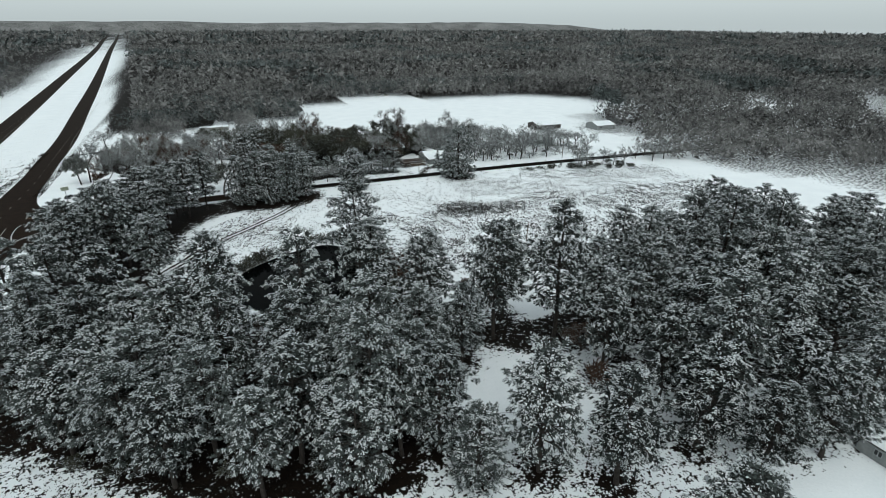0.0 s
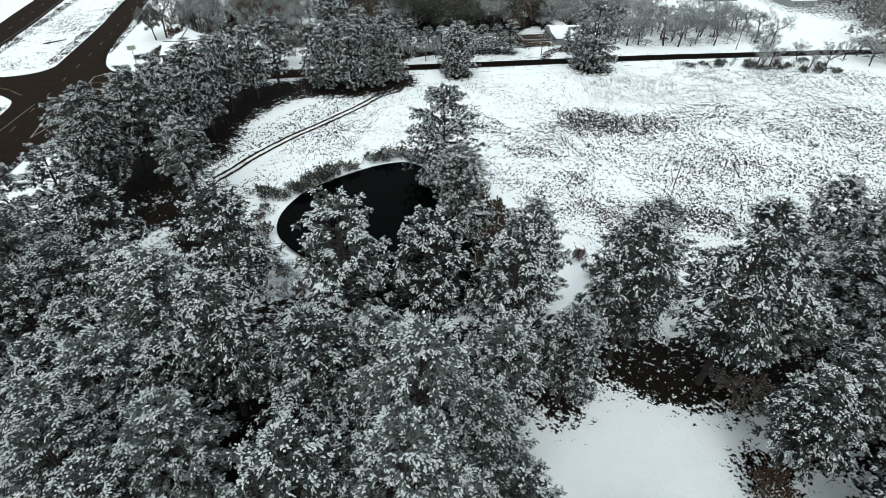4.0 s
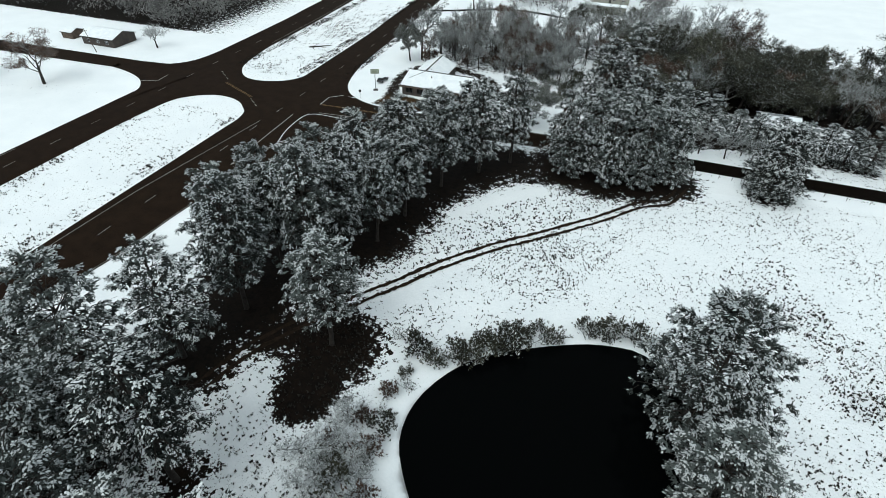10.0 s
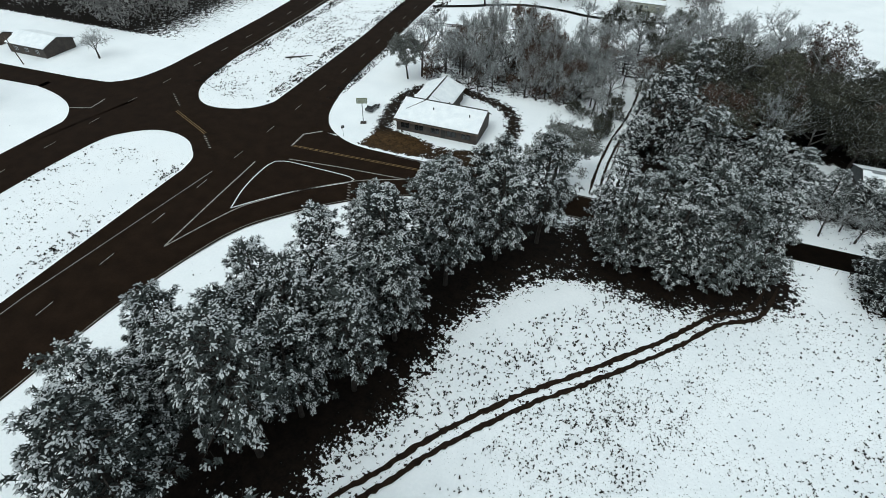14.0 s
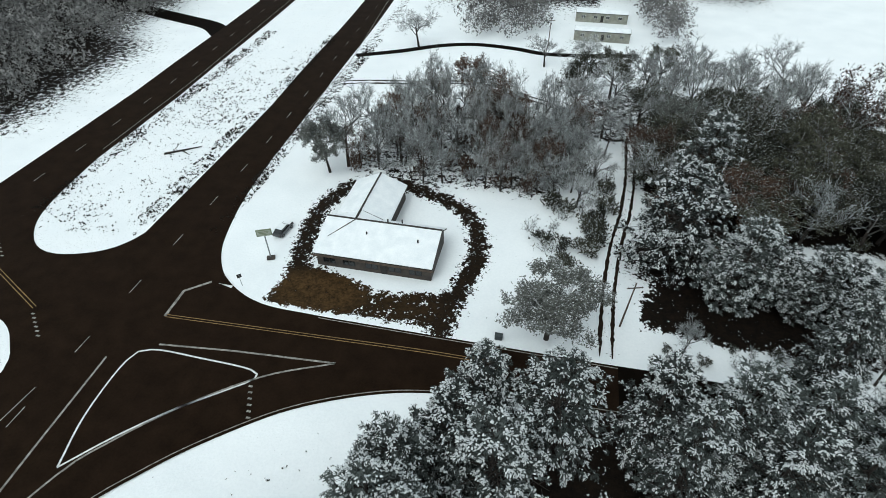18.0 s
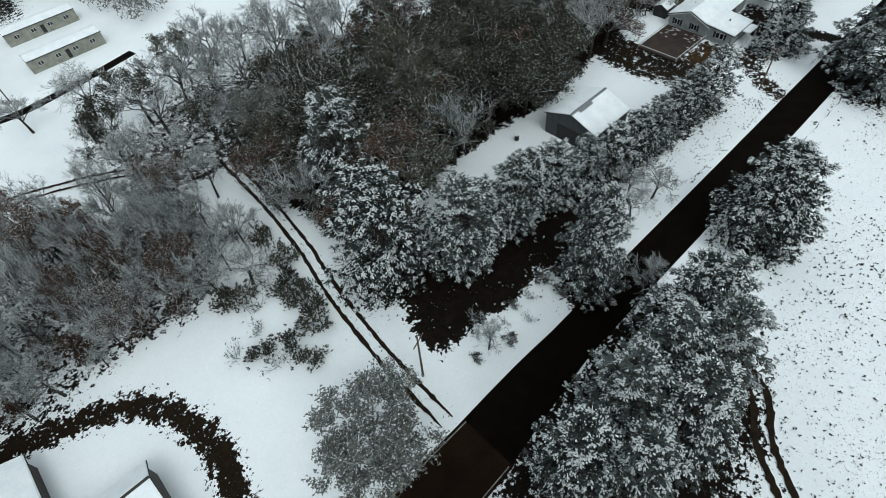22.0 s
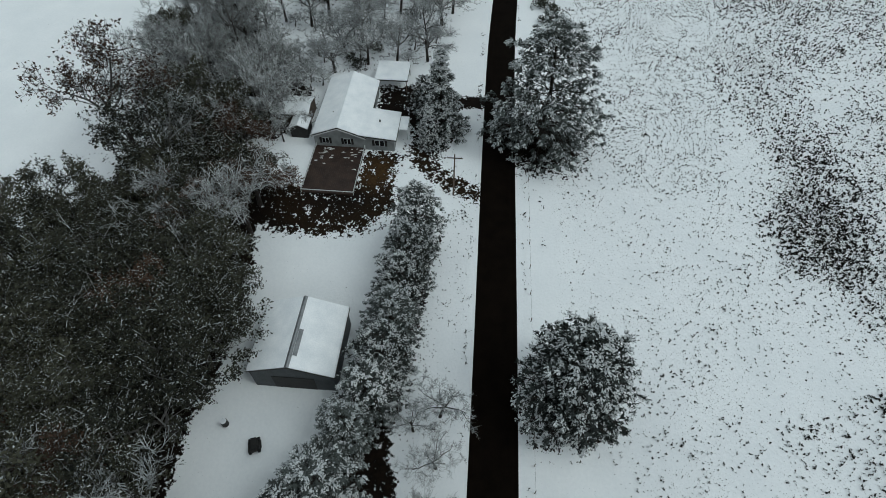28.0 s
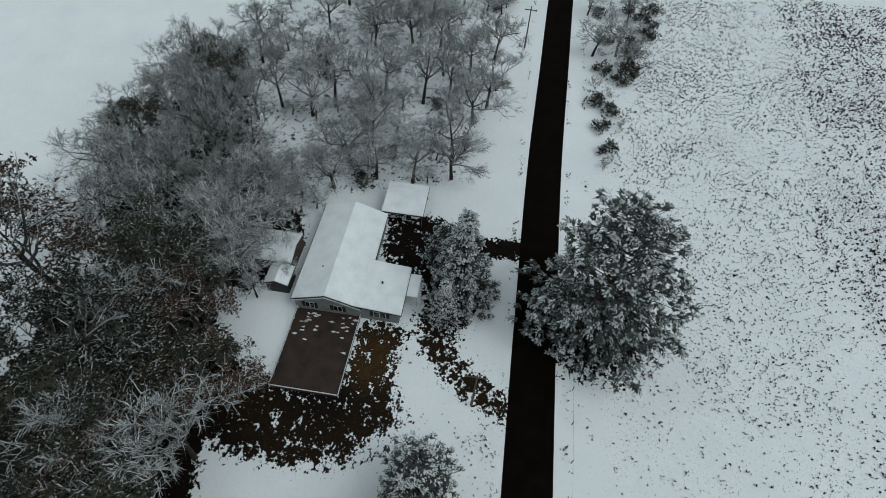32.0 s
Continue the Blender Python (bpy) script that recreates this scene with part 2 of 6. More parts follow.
def sides_of(ctrl, width, step=2.0):
    p = spline(ctrl, step)
    left, right = [], []
    for i, q in enumerate(p):
        d = p[min(i + 1, len(p) - 1)] - p[max(i - 1, 0)]
        d = d / (np.linalg.norm(d) + 1e-9)
        nrm = np.array((-d[1], d[0]))
        w = width(i / (len(p) - 1)) if callable(width) else width
        left.append(q + nrm * w / 2)
        right.append(q - nrm * w / 2)
    return left, right


def strip(name, ctrl, width, z, mat, step=2.0, thick=0.0, parent=None):
    left, right = sides_of(ctrl, width, step)
    verts = [(*a, z) for pair in zip(left, right) for a in pair]
    faces = [(2 * i, 2 * i + 1, 2 * i + 3, 2 * i + 2) for i in range(len(left) - 1)]
    return mesh_object(name, verts, faces, mat, parent)


def sheet(name, outline, z, mat, parent=None):
    bm = bmesh.new()
    f = bm.faces.new([bm.verts.new((x, y, z)) for x, y in outline])
    if f.normal.z < 0:
        f.normal_flip()
    bmesh.ops.triangulate(bm, faces=[f])
    me = bpy.data.meshes.new(name)
    bm.to_mesh(me)
    bm.free()
    me.materials.append(mat)
    ob = new(name, me)
    if parent is not None:
        ob.parent = parent
    return ob


M_SOIL = simple("churned_soil", (0.006, 0.0042, 0.003), (0.026, 0.016, 0.010), 1.2, 0.85, gloss=0.08)


# ---------------------------------------------------------------- plan: lines on the ground
TRACK = [(34.5, 211), (31, 203), (25, 199), (18.5, 191.6), (6.8, 180.3), (-0.5, 173.6), (-8.5, 164.6), (-12.6, 158.7), (-18.4, 151.2), (-27.5, 138), (-31, 127.5)]
LANE_N = [(2.4, 226.5), (2.8, 238), (4.2, 251), (6.4, 263), (7.7, 275), (8.5, 292)]
STORE_LOOP = [(-48, 233), (-49.8, 241), (-51, 251), (-48.4, 259.8), (-41.5, 263), (-32.6, 261), (-23.7, 256.5), (-19.5, 248.2), (-19.3, 241.8), (-21, 234), (-21.8, 226.3)]
FIELD_FENCE = [(95, 217.6), (42.2, 217.9), (27.3, 217.8), (16.3, 216.4), (6.7, 214.6)]
HOUSE_DRIVE = [(87, 225.5), (88.5, 228.5), (91, 232.5), (94, 235.5), (98, 237)]
YARD_ARC = [(85.5, 257), (81, 254), (79, 249.5), (80, 244), (84.5, 240)]
HOUSE_DRIVE_2 = [(111.6, 225), (111.3, 230), (110, 236)]
TRAILER_ROAD = [(-70, 306), (-60, 309), (-47, 311), (-33, 313.5), (-18, 308.5), (-7, 302.5), (1, 295)]
NORTH_LANE = [(-70, 326), (-58, 332), (-46.5, 339), (-36, 342), (-24, 341), (-14, 338.5), (0, 340), (13, 342.5)]

# pines: x, y, height, crown radius
PINE_SOUTH = [(40.5, 100.6, 22.5, 6.2), (51, 88.5, 28, 6.8), (57.4, 95.9, 25, 6.2), (63.1, 82.8, 32, 7.5), (101, 97.7, 21.5, 6.5), (112, 84, 29, 7.5), (39.8, 52, 23.4, 6.4), (49, 45.5, 21, 6.2), (27.1, 62, 20.5, 5.6), (21.2, 63.5, 20.6, 5.6), (17.8, 64.9, 26.2, 6.4), (20.2, 74, 28, 6.6), (6.4, 68, 22.6, 6.6), (-6, 75, 21.2, 6.4), (-17, 76, 19.4, 6), (12.5, 98.4, 28.3, 6.8), (64, 68, 19, 5.5), (72, 71, 20, 5.5), (81, 68, 20, 5.5), (31, 81, 20, 5.6), (41, 83, 18, 5.6), (-3.8, 103.4, 27.6, 7), (24.6, 96, 26, 6.2), (35.5, 91.4, 25.5, 6), (-18.3, 104, 20, 6), (-11, 95.8, 23.6, 6.4), (-2.5, 88, 25.3, 6.4), (8.1, 83.4, 22.6, 6.8), (-15, 86, 20, 6.5), (-41.3, 121.8, 25.3, 6.5), (-24.3, 115.5, 23.7, 6.2), (-34.7, 110.5, 22, 6), (-26, 105, 20.4, 6), (89, 88, 19, 6.5)]
PINE_ROW = [(-34, 143.5, 25.5, 6.2), (-28.2, 155.5, 26.5, 6), (-17, 141.5, 21, 5.8), (-29, 167.5, 22.7, 5.2), (-22.3, 182, 24, 5.6), (-36.5, 131.6, 21.5, 6), (5.8, 212, 19, 5), (-5, 207.5, 22.5, 5.4), (13.5, 212, 20, 5.6), (27.6, 213, 20, 5.6), (20.5, 211.5, 20.5, 5.6), (-11, 200.5, 21.5, 5.4), (-17, 191.5, 22, 5.4), (-24, 173.5, 20, 5), (-35, 156, 21, 5), (-20, 199, 20, 4.8), (-13, 209.5, 19, 4.6), (-28, 188, 19, 4.6), (9, 207.5, 19, 5.4), (-33, 161, 22, 5.4), (-21, 194, 21, 5), (-15, 203.5, 20, 5), (17, 206.5, 19.5, 5.6), (24.5, 208, 19.5, 5.6), (31, 211, 18, 5), (-37, 150, 21, 5), (-26, 162, 20, 5), (-40, 149, 23, 5), (-34, 168.5, 22.5, 5), (-39, 158, 23, 5), (-30, 178, 22, 5), (-25.5, 187, 21, 5), (-20, 178, 19.5, 5), (-21.5, 168, 19, 5)]
PINE_EDGE = [(92, 66, 23, 7), (74.5, 51, 28, 7.2), (66, 46.5, 19.6, 6.4), (84, 44, 20, 6.5), (78, 61, 23, 6.5), (47.2, 25, 22.2, 6.4), (106, 62, 22, 7), (-27, 84, 19, 6), (-36, 95, 19.5, 6), (13, 58.5, 19, 5.6), (0, 63.5, 19, 5.6), (-12, 70.5, 18.5, 5.6), (30, 54, 15, 4.6)]
PINE_LANE = [(35.5, 145, 22.8, 8.6), (37, 135, 15, 6), (38.5, 124, 8, 4), (28.4, 225, 20.8, 4.6), (30.5, 228.2, 18, 4), (12.5, 249, 19.5, 8), (21, 242, 16, 6.4), (18.2, 266.4, 20.8, 6.6), (40, 240.6, 11.5, 4.4), (31, 241, 13.5, 5), (26, 243.5, 12, 5), (35.5, 242, 11, 4.6), (52.4, 214, 17, 6.1), (100.5, 215.2, 22.7, 9.4), (76, 234.6, 12, 4), (71, 235.2, 10, 3.8), (66, 235.6, 10, 3.8), (61, 236, 9.6, 3.8), (56, 236.4, 9.6, 3.9), (51, 237.2, 9.6, 3.9), (46.5, 239, 9, 3.4), (103.2, 233.1, 14.8, 4.4), (98.5, 234.5, 9, 3.4), (107, 236.2, 8, 3)]
OAK_BROWN = [(-30, 302, 15, 5), (-22, 288, 15, 5), (-16, 277, 12, 4.5), (48, 287, 21.5, 7), (-35, 276, 12, 4.5), (-148, 203, 15, 7.5), (-171, 198, 13, 6), (93, 285, 22, 8.5), (66, 77, 8, 4), (30, 262, 13, 5.5), (62, 268, 13, 6), (74, 268, 12, 6)]
BARE_NEAR = [(-51, 267, 20.4, 6), (-46, 273, 17, 5), (-40, 270, 15, 4.5), (-29, 301, 13, 5), (-14, 329, 10, 4.5), (-3.3, 321.5, 12, 6), (-53, 336, 13, 6), (32, 219.8, 9, 3), (50, 229, 8, 3.4), (13, 229.5, 6, 2.6), (38, 229.5, 8, 3.2), (44, 229, 7, 3), (-141, 242, 9, 4.5), (18.3, 311, 17, 6), (42.8, 309.7, 19, 6.5), (30, 303, 15, 5.5), (10, 86, 13, 5), (48, 232, 6, 2.6)]
BARE_HOUSE = [(106, 277.7, 15, 5.5), (111, 270.5, 12, 5), (122.5, 243.7, 10.5, 5), (125.6, 254.8, 10, 5), (120.6, 274.4, 20, 5), (111, 279.6, 15.5, 5.5), (140.7, 261.6, 14.6, 5.5), (143, 245.5, 13, 5.5), (110, 261, 8, 4)]
HEDGE_POND = [(-3, 125, 2.2), (-3.4, 131, 2.0), (-3, 138, 1.8), (-1, 143.6, 1.9), (2.6, 145.4, 2.2), (6, 148.4, 2.6), (9.8, 151.2, 2.8), (13.4, 153.4, 2.2), (20.6, 156.8, 2.4), (24.4, 157.8, 2.8), (28.4, 157.6, 3), (-6, 122, 2.6), (-4, 144.6, 2.2), (37, 130, 4), (38, 121, 4.2), (39, 112, 4.6), (37, 106, 4), (43, 116, 3.2), (58, 108, 2.6), (31.6, 155.6, 2.8), (-7.6, 146, 1.8)]
HEDGE_POND += [(x - 1.3, y + 2.0, r * 0.7) for x, y, r in HEDGE_POND[:13]] + [(x + 1.5, y + 0.9, r * 0.85) for x, y, r in HEDGE_POND[3:11]]

# stands of trees, as outlines on the ground
GROVE_WEST = [(-62, 126), (-46, 127), (-28, 108), (-12, 98), (6, 94), (22, 88), (32, 84), (28, 72), (22, 56), (2, 60), (-14, 70), (-32, 86), (-60, 96)]
GROVE_EAST = [(46, 96), (62, 92), (78, 94), (98, 106), (150, 100), (160, 70), (110, 52), (88, 70), (70, 78), (54, 80)]
THICKET = [(11, 258), (22, 257), (34, 258), (48, 258), (62, 257), (76, 259), (90, 262), (98, 268), (100, 280), (88, 286), (64, 288), (44, 294), (26, 296), (14, 290), (10, 274)]
STORE_WOOD = [(-50, 265), (-36, 264), (-10, 263), (-2, 272), (-4, 290), (-26, 298), (-44, 294)]
HOUSE_THICKET = [(97, 262), (105, 257), (113, 258), (116, 264), (124, 272), (140, 278), (150, 288), (122, 292), (100, 286)]
NORTH_THICKET = [(9, 288), (44, 294), (50, 308), (30, 322), (6, 318), (-8, 306), (-4, 288)]
HOUSE_WOOD = [(104, 272), (116, 256), (120, 246), (124, 234), (186, 232), (190, 268), (166, 282), (134, 284)]


def rng_of(seed):
    return np.random.RandomState(seed)


# ---------------------------------------------------------------- ground sheet
def seg_dist(px, py, line):
    d = np.full(px.shape, 1e9)
    pts = spline(line, 3.0)
    for a, b in zip(pts[:-1], pts[1:]):
        ab = b - a
        t = np.clip(((px - a[0]) * ab[0] + (py - a[1]) * ab[1]) / (ab @ ab + 1e-9), 0, 1)
        d = np.minimum(d, np.hypot(px - a[0] - t * ab[0], py - a[1] - t * ab[1]))
    return d


def soft(d, inner, outer):
    return np.clip((outer - d) / (outer - inner), 0, 1)


def axis(lo, hi, step, far_lo, far_hi):
    mid = list(np.arange(lo, hi + step, step))
    out, s = [], step
    v = hi + step
    while v < far_hi:
        s *= 1.25
        v += s
        out.append(v)
    left, s, v = [], step, lo
    while v > far_lo:
        s *= 1.25
        v -= s
        left.append(v)
    return np.array(left[::-1] + mid + out)


GLADES = ([(360, 630), (440, 640), (450, 760), (380, 770)], [(425, 455), (500, 460), (505, 530), (430, 530)], [(410, 310), (440, 305), (500, 390), (460, 400)], [(60, 390), (300, 350), (330, 440), (140, 505), (70, 470)])

POND = [(10.5, 114.6), (1.5, 125.5), (-1.2, 131.5), (-0.6, 138), (3.1, 144.8), (8, 149), (15.9, 153.5), (22.5, 156), (29, 156), (34, 150), (36, 140), (36.8, 130), (36.9, 120), (37, 110), (31, 104), (20, 103), (13, 107)]


def inside(px, py, poly):
    c = np.zeros(px.shape, bool)
    n = len(poly)
    for i in range(n):
        (x0, y0), (x1, y1) = poly[i], poly[(i + 1) % n]
        hit_ = ((y0 > py) != (y1 > py)) & (px < (x1 - x0) * (py - y0) / (y1 - y0 + 1e-12) + x0)
        c ^= hit_
    return c


def build_ground():
    xs, ys = axis(-70, 190, 1.1, -4200, 4200), axis(30, 300, 1.1, -900, 4700)
    gx, gy = np.meshgrid(xs, ys)
    bare_shade = np.zeros(gx.shape)
    weeds = np.zeros(gx.shape)
    mud = np.zeros(gx.shape)
    up = lambda v: np.maximum(bare_shade, v)
    d = seg_dist(gx, gy, TRACK)
    bare_shade = up(0.42 * soft(d, 0.8, 2.4))
    # shade pools of the pines at the track's start, painted as dark soil
    bare_shade = up(0.9 * soft(np.hypot(gx + 24, gy - 142), 5, 11) * soft(d, 2, 5))
    bare_shade = up(1.1 * soft(np.hypot(gx + 16, (gy - 133) / 1.3), 3.5, 6.5))
    bare_shade = up(0.9 * soft(np.hypot((gx - 43) / 0.55, gy - 123), 11, 15))
    # shade of the pine row painted dark over its soil
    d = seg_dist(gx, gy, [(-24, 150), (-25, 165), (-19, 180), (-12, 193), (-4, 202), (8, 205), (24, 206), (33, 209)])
    bare_shade = up(0.78 * soft(d, 3.0, 7.5))
    d = seg_dist(gx, gy, LANE_N)
    bare_shade = up(0.34 * soft(d, 0.8, 2.0))
    d = seg_dist(gx, gy, TRAILER_ROAD)
    bare_shade = up(0.5 * soft(d, 0.8, 2.0))
    d = seg_dist(gx, gy, STORE_LOOP)
    bare_shade = up(0.95 * soft(d, 0.7, 3.4))
    d = seg_dist(gx, gy, HOUSE_DRIVE)
    bare_shade = up(0.78 * soft(d, 0.6, 4.2))
    d = seg_dist(gx, gy, YARD_ARC)
    bare_shade = up(0.8 * soft(d, 0.6, 5.0))
    d = seg_dist(gx, gy, HOUSE_DRIVE_2)
    bare_shade = up(1.1 * soft(d, 1.0, 2.6))
    d = seg_dist(gx, gy, FIELD_FENCE)
    bare_shade = up(0.5 * soft(d, 0.2, 0.8))
    store_yard = [(-51.2, 226.2), (-48.4, 234.6), (-44, 236), (-34, 232.5), (-23, 234.5), (-20.2, 226.2)]
    bare_shade = up(np.where(inside(gx, gy, store_yard), np.where(gx < -36, 1.1, 0.82), 0))
    house_yard = [(83, 239.5), (96.5, 240), (96.5, 246), (85, 246.5), (82, 244)]
    bare_shade = up(np.where(inside(gx, gy, house_yard), 0.8, 0))
    bare_shade = up(0.8 * soft(np.hypot((gx - 110) / 1.4, gy - 240), 3, 6))
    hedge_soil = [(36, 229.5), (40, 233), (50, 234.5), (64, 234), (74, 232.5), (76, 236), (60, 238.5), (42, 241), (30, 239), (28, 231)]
    bare_shade = up(np.where(inside(gx, gy, hedge_soil), np.where(gx < 48, 0.85, 0.72), 0))
    # bare soil under crowns, spread wider under the row to paint its shade
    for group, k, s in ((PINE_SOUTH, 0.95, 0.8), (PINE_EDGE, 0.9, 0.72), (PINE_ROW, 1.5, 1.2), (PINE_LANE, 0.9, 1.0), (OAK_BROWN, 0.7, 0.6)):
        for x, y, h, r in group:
            bare_shade = up(s * soft(np.hypot(gx - x, gy - y), r * k * 0.25, r * k * 1.55))
    # bare woodland floor, with the groves' shade painted in too
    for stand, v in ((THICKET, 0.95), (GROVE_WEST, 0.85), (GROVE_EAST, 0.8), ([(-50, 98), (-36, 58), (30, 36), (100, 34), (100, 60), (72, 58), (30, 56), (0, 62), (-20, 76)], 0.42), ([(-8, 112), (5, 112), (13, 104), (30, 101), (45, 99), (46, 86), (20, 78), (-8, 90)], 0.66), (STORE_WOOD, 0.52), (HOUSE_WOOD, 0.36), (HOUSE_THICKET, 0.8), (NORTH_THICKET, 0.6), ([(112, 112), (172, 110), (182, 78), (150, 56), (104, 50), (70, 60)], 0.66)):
        bare_shade = up(np.where(inside(gx, gy, stand), v, 0))
    dark_strip = [(8, 239), (7.5, 233), (24, 232), (36, 236), (34, 239), (22, 246), (14, 247)]
    bare_shade = up(np.where(inside(gx, gy, dark_strip), 0.95, 0))
    drive_soil = [(97, 236), (94, 234), (100, 231), (115, 235), (116, 246), (106, 245.5), (105, 239.5)]
    bare_shade = up(np.where(inside(gx, gy, drive_soil), 0.82, 0))
    # wet orange-brown clay in the yards
    mud = np.maximum(mud, 1.0 * soft(np.hypot((gx + 43) / 1.7, gy - 230.5), 3.5, 6.5))
    mud = np.maximum(mud, 0.4 * soft(np.hypot((gx + 30) / 2.2, gy - 230), 2, 6))
    mud = np.maximum(mud, 0.8 * soft(np.hypot(gx - 91, (gy - 243) / 0.8), 2.5, 6))
    mud = np.maximum(mud, 0.18 * soft(seg_dist(gx, gy, YARD_ARC), 1.0, 4.5))
    mud = np.maximum(mud, 0.22 * soft(seg_dist(gx, gy, HOUSE_DRIVE), 1.0, 4.0))
    mud = np.maximum(mud, 0.12 * soft(seg_dist(gx, gy, STORE_LOOP), 0.7, 3))
    # dark ground painted for the gloom under overhanging trees west of the deck
    bare_shade = up(np.where(inside(gx, gy, [(78, 246), (86, 242), (88, 247), (86, 258), (91, 262), (80, 263), (76, 256)]), 0.8, 0))
    # road verges
    for x0 in (-120.4, -106.1, -80.6, -69.2):
        bare_shade = up((0.56 if x0 > -70 else 0.46) * soft(np.abs(gx - x0), 0.5, 3.2 if x0 > -70 else 2.4) * ((gy < 205) | (gy > 240)))
    # thin places in the field
    for x, y, a, b, s in ((130, 170, 30, 14, 0.75), (84, 172, 16, 9, 1.0), (70, 166, 12, 12, 0.9), (74, 128, 14, 10, 0.85), (100, 150, 26, 20, 0.7), (140, 190, 26, 16, 0.6), (160, 160, 34, 30, 0.7), (60, 150, 10, 14, 0.5), (150, 120, 40, 20, 0.6)):
        weeds = np.maximum(weeds, s * np.exp(-(((gx - x) / a) ** 2 + ((gy - y) / b) ** 2)))
    field = inside(gx, gy, [(-12, 160), (30, 200), (60, 214), (210, 214), (210, 100), (60, 112), (38, 160), (0, 160)])
    weeds = np.maximum(weeds, np.where(field, 0.4, 0))
    weeds = np.maximum(weeds, 0.42 * ((gx > -107) & (gx < -80)))
    weeds = np.maximum(weeds, 0.45 * inside(gx, gy, [(-14, 112), (-2, 116), (-8, 140), (-14, 150), (-22, 140), (-20, 122)]))
    # wooded country beyond
    woods = (gy > 395 + 25 * np.sin(gx * 0.013)) & ((gx < -142 - 0.098 * np.maximum(gy - 300, 0)) | (gx > -60 - 0.095 * np.maximum(gy - 380, 0)))
    woods |= (gx < -142 - 0.098 * np.maximum(gy - 300, 0)) & (gy > 262)
    woods |= (gx < -185) & (gy < 200)
    woods |= gx > 235 + 14 * np.sin(gy * 0.06)
    for glade in GLADES:
        woods &= ~inside(gx, gy, glade)
    woods |= gy < -30
    bare_shade = np.where(woods, np.maximum(bare_shade, np.where((gx > 200) & (gy < 420), 0.6, 1.0)), bare_shade)
    for _ in range(2):
        b = np.pad(bare_shade, 1, mode="edge")
        bare_shade = (b[1:-1, 1:-1] * 2 + b[:-2, 1:-1] + b[2:, 1:-1] + b[1:-1, :-2] + b[1:-1, 2:]) / 6
    pond_d = inside(gx, gy, POND)
    gz = np.where(pond_d, -1.6, 0.0)
    rough = np.array([noise.noise(Vector((a * 0.06, b * 0.06, 0))) for a, b in zip(gx.ravel(), gy.ravel())]).reshape(gx.shape)
    flat = (gx < -60) | ((gy > 212) & (gy < 228)) | (gx > 215) | (gy > 335)
    gz = gz + np.where(flat, 0, 0.10 * (rough - 1.0))
    nx, ny = len(xs), len(ys)
    idx = np.arange(nx * ny).reshape(ny, nx)
    faces = np.stack([idx[:-1, :-1], idx[:-1, 1:], idx[1:, 1:], idx[1:, :-1]], -1).reshape(-1, 4)
    me = bpy.data.meshes.new("ground")
    me.vertices.add(nx * ny)
    me.vertices.foreach_set("co", np.stack([gx, gy, gz], -1).astype(np.float32).ravel())
    me.loops.add(faces.size)
    me.loops.foreach_set("vertex_index", faces.ravel().astype(np.int32))
    me.polygons.add(len(faces))
    me.polygons.foreach_set("loop_start", np.arange(0, faces.size, 4, dtype=np.int32))
    me.update(calc_edges=True)
    for key, val in (("bare_shade", bare_shade), ("weeds", weeds), ("mud", mud)):
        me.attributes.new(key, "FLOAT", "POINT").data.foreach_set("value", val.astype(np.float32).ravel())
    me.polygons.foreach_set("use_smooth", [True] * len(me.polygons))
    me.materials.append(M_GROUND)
    return tagged(new("ground", me), "snow-covered ground with dry weeds, bare soil and painted tree shade", "ground", kind="structure")


build_ground()

# ---------------------------------------------------------------- pond
m_, nt_, b_ = material("dark_pond_water")
b_.inputs["Base Color"].default_value = (0.0012, 0.0015, 0.0016, 1)
b_.inputs["Roughness"].default_value = 0.08
b_.inputs["IOR"].default_value = 1.33
b_.inputs["Specular IOR Level"].default_value = 0.02
bumped(nt_, b_, world_noise(nt_, 1.2, 2), 0.04, 0.02)
M_WATER = m_
smooth_pond = [tuple(p) for p in spline(POND + [POND[0]], 2.0)[:-1]]
tagged(sheet("water", smooth_pond, -0.02, M_WATER), "still black pond water with snowy banks", "water", kind="structure")


# ---------------------------------------------------------------- roads
def road(name, ob_label, outline, z=0.03, mat=None):
    return tagged(sheet(name, outline, z, mat or M_ASPHALT), ob_label, "road", kind="structure")


def rounded(pts, step=1.5):
    return [tuple(p) for p in spline(pts, step)]


HWY_E = [(-74.4, -850), (-74.4, -100), (-74.4, 120), (-74.4, 270), (-76, 310), (-79.6, 380), (-91, 500), (-120, 800), (-212, 1700), (-300, 2600), (-430, 3900)]
HWY_W = [(-112.8, -850), (-112.8, -100), (-112.8, 120), (-112.8, 270), (-114.2, 310), (-118, 380), (-129, 500), (-158, 800), (-246, 1700), (-345, 2600), (-480, 3900)]
tagged(strip("road_1", HWY_E, 10.9, 0.034, M_ASPHALT, 12), "wet dark two-lane highway carriageway cleared of snow", "road", kind="structure")
tagged(strip("road_2", HWY_W, 13.2, 0.034, M_ASPHALT, 12), "wet dark highway carriageway beyond the snowy median", "road", kind="structure")
north_curb = rounded([(4, 225.3), (-10, 225.3), (-30, 225.3), (-42, 225.4), (-50.6, 225.9), (-57, 228.6), (-61.6, 233), (-65, 241), (-67.8, 258), (-69.2, 290)])
south_curb = rounded([(-69.8, 118), (-64.5, 145), (-63.4, 161), (-62, 172), (-57.6, 189), (-51.2, 198), (-43.2, 205.4), (-36.3, 210.1), (-27, 214), (-18.5, 215.8), (-8, 217), (4, 217.5)])


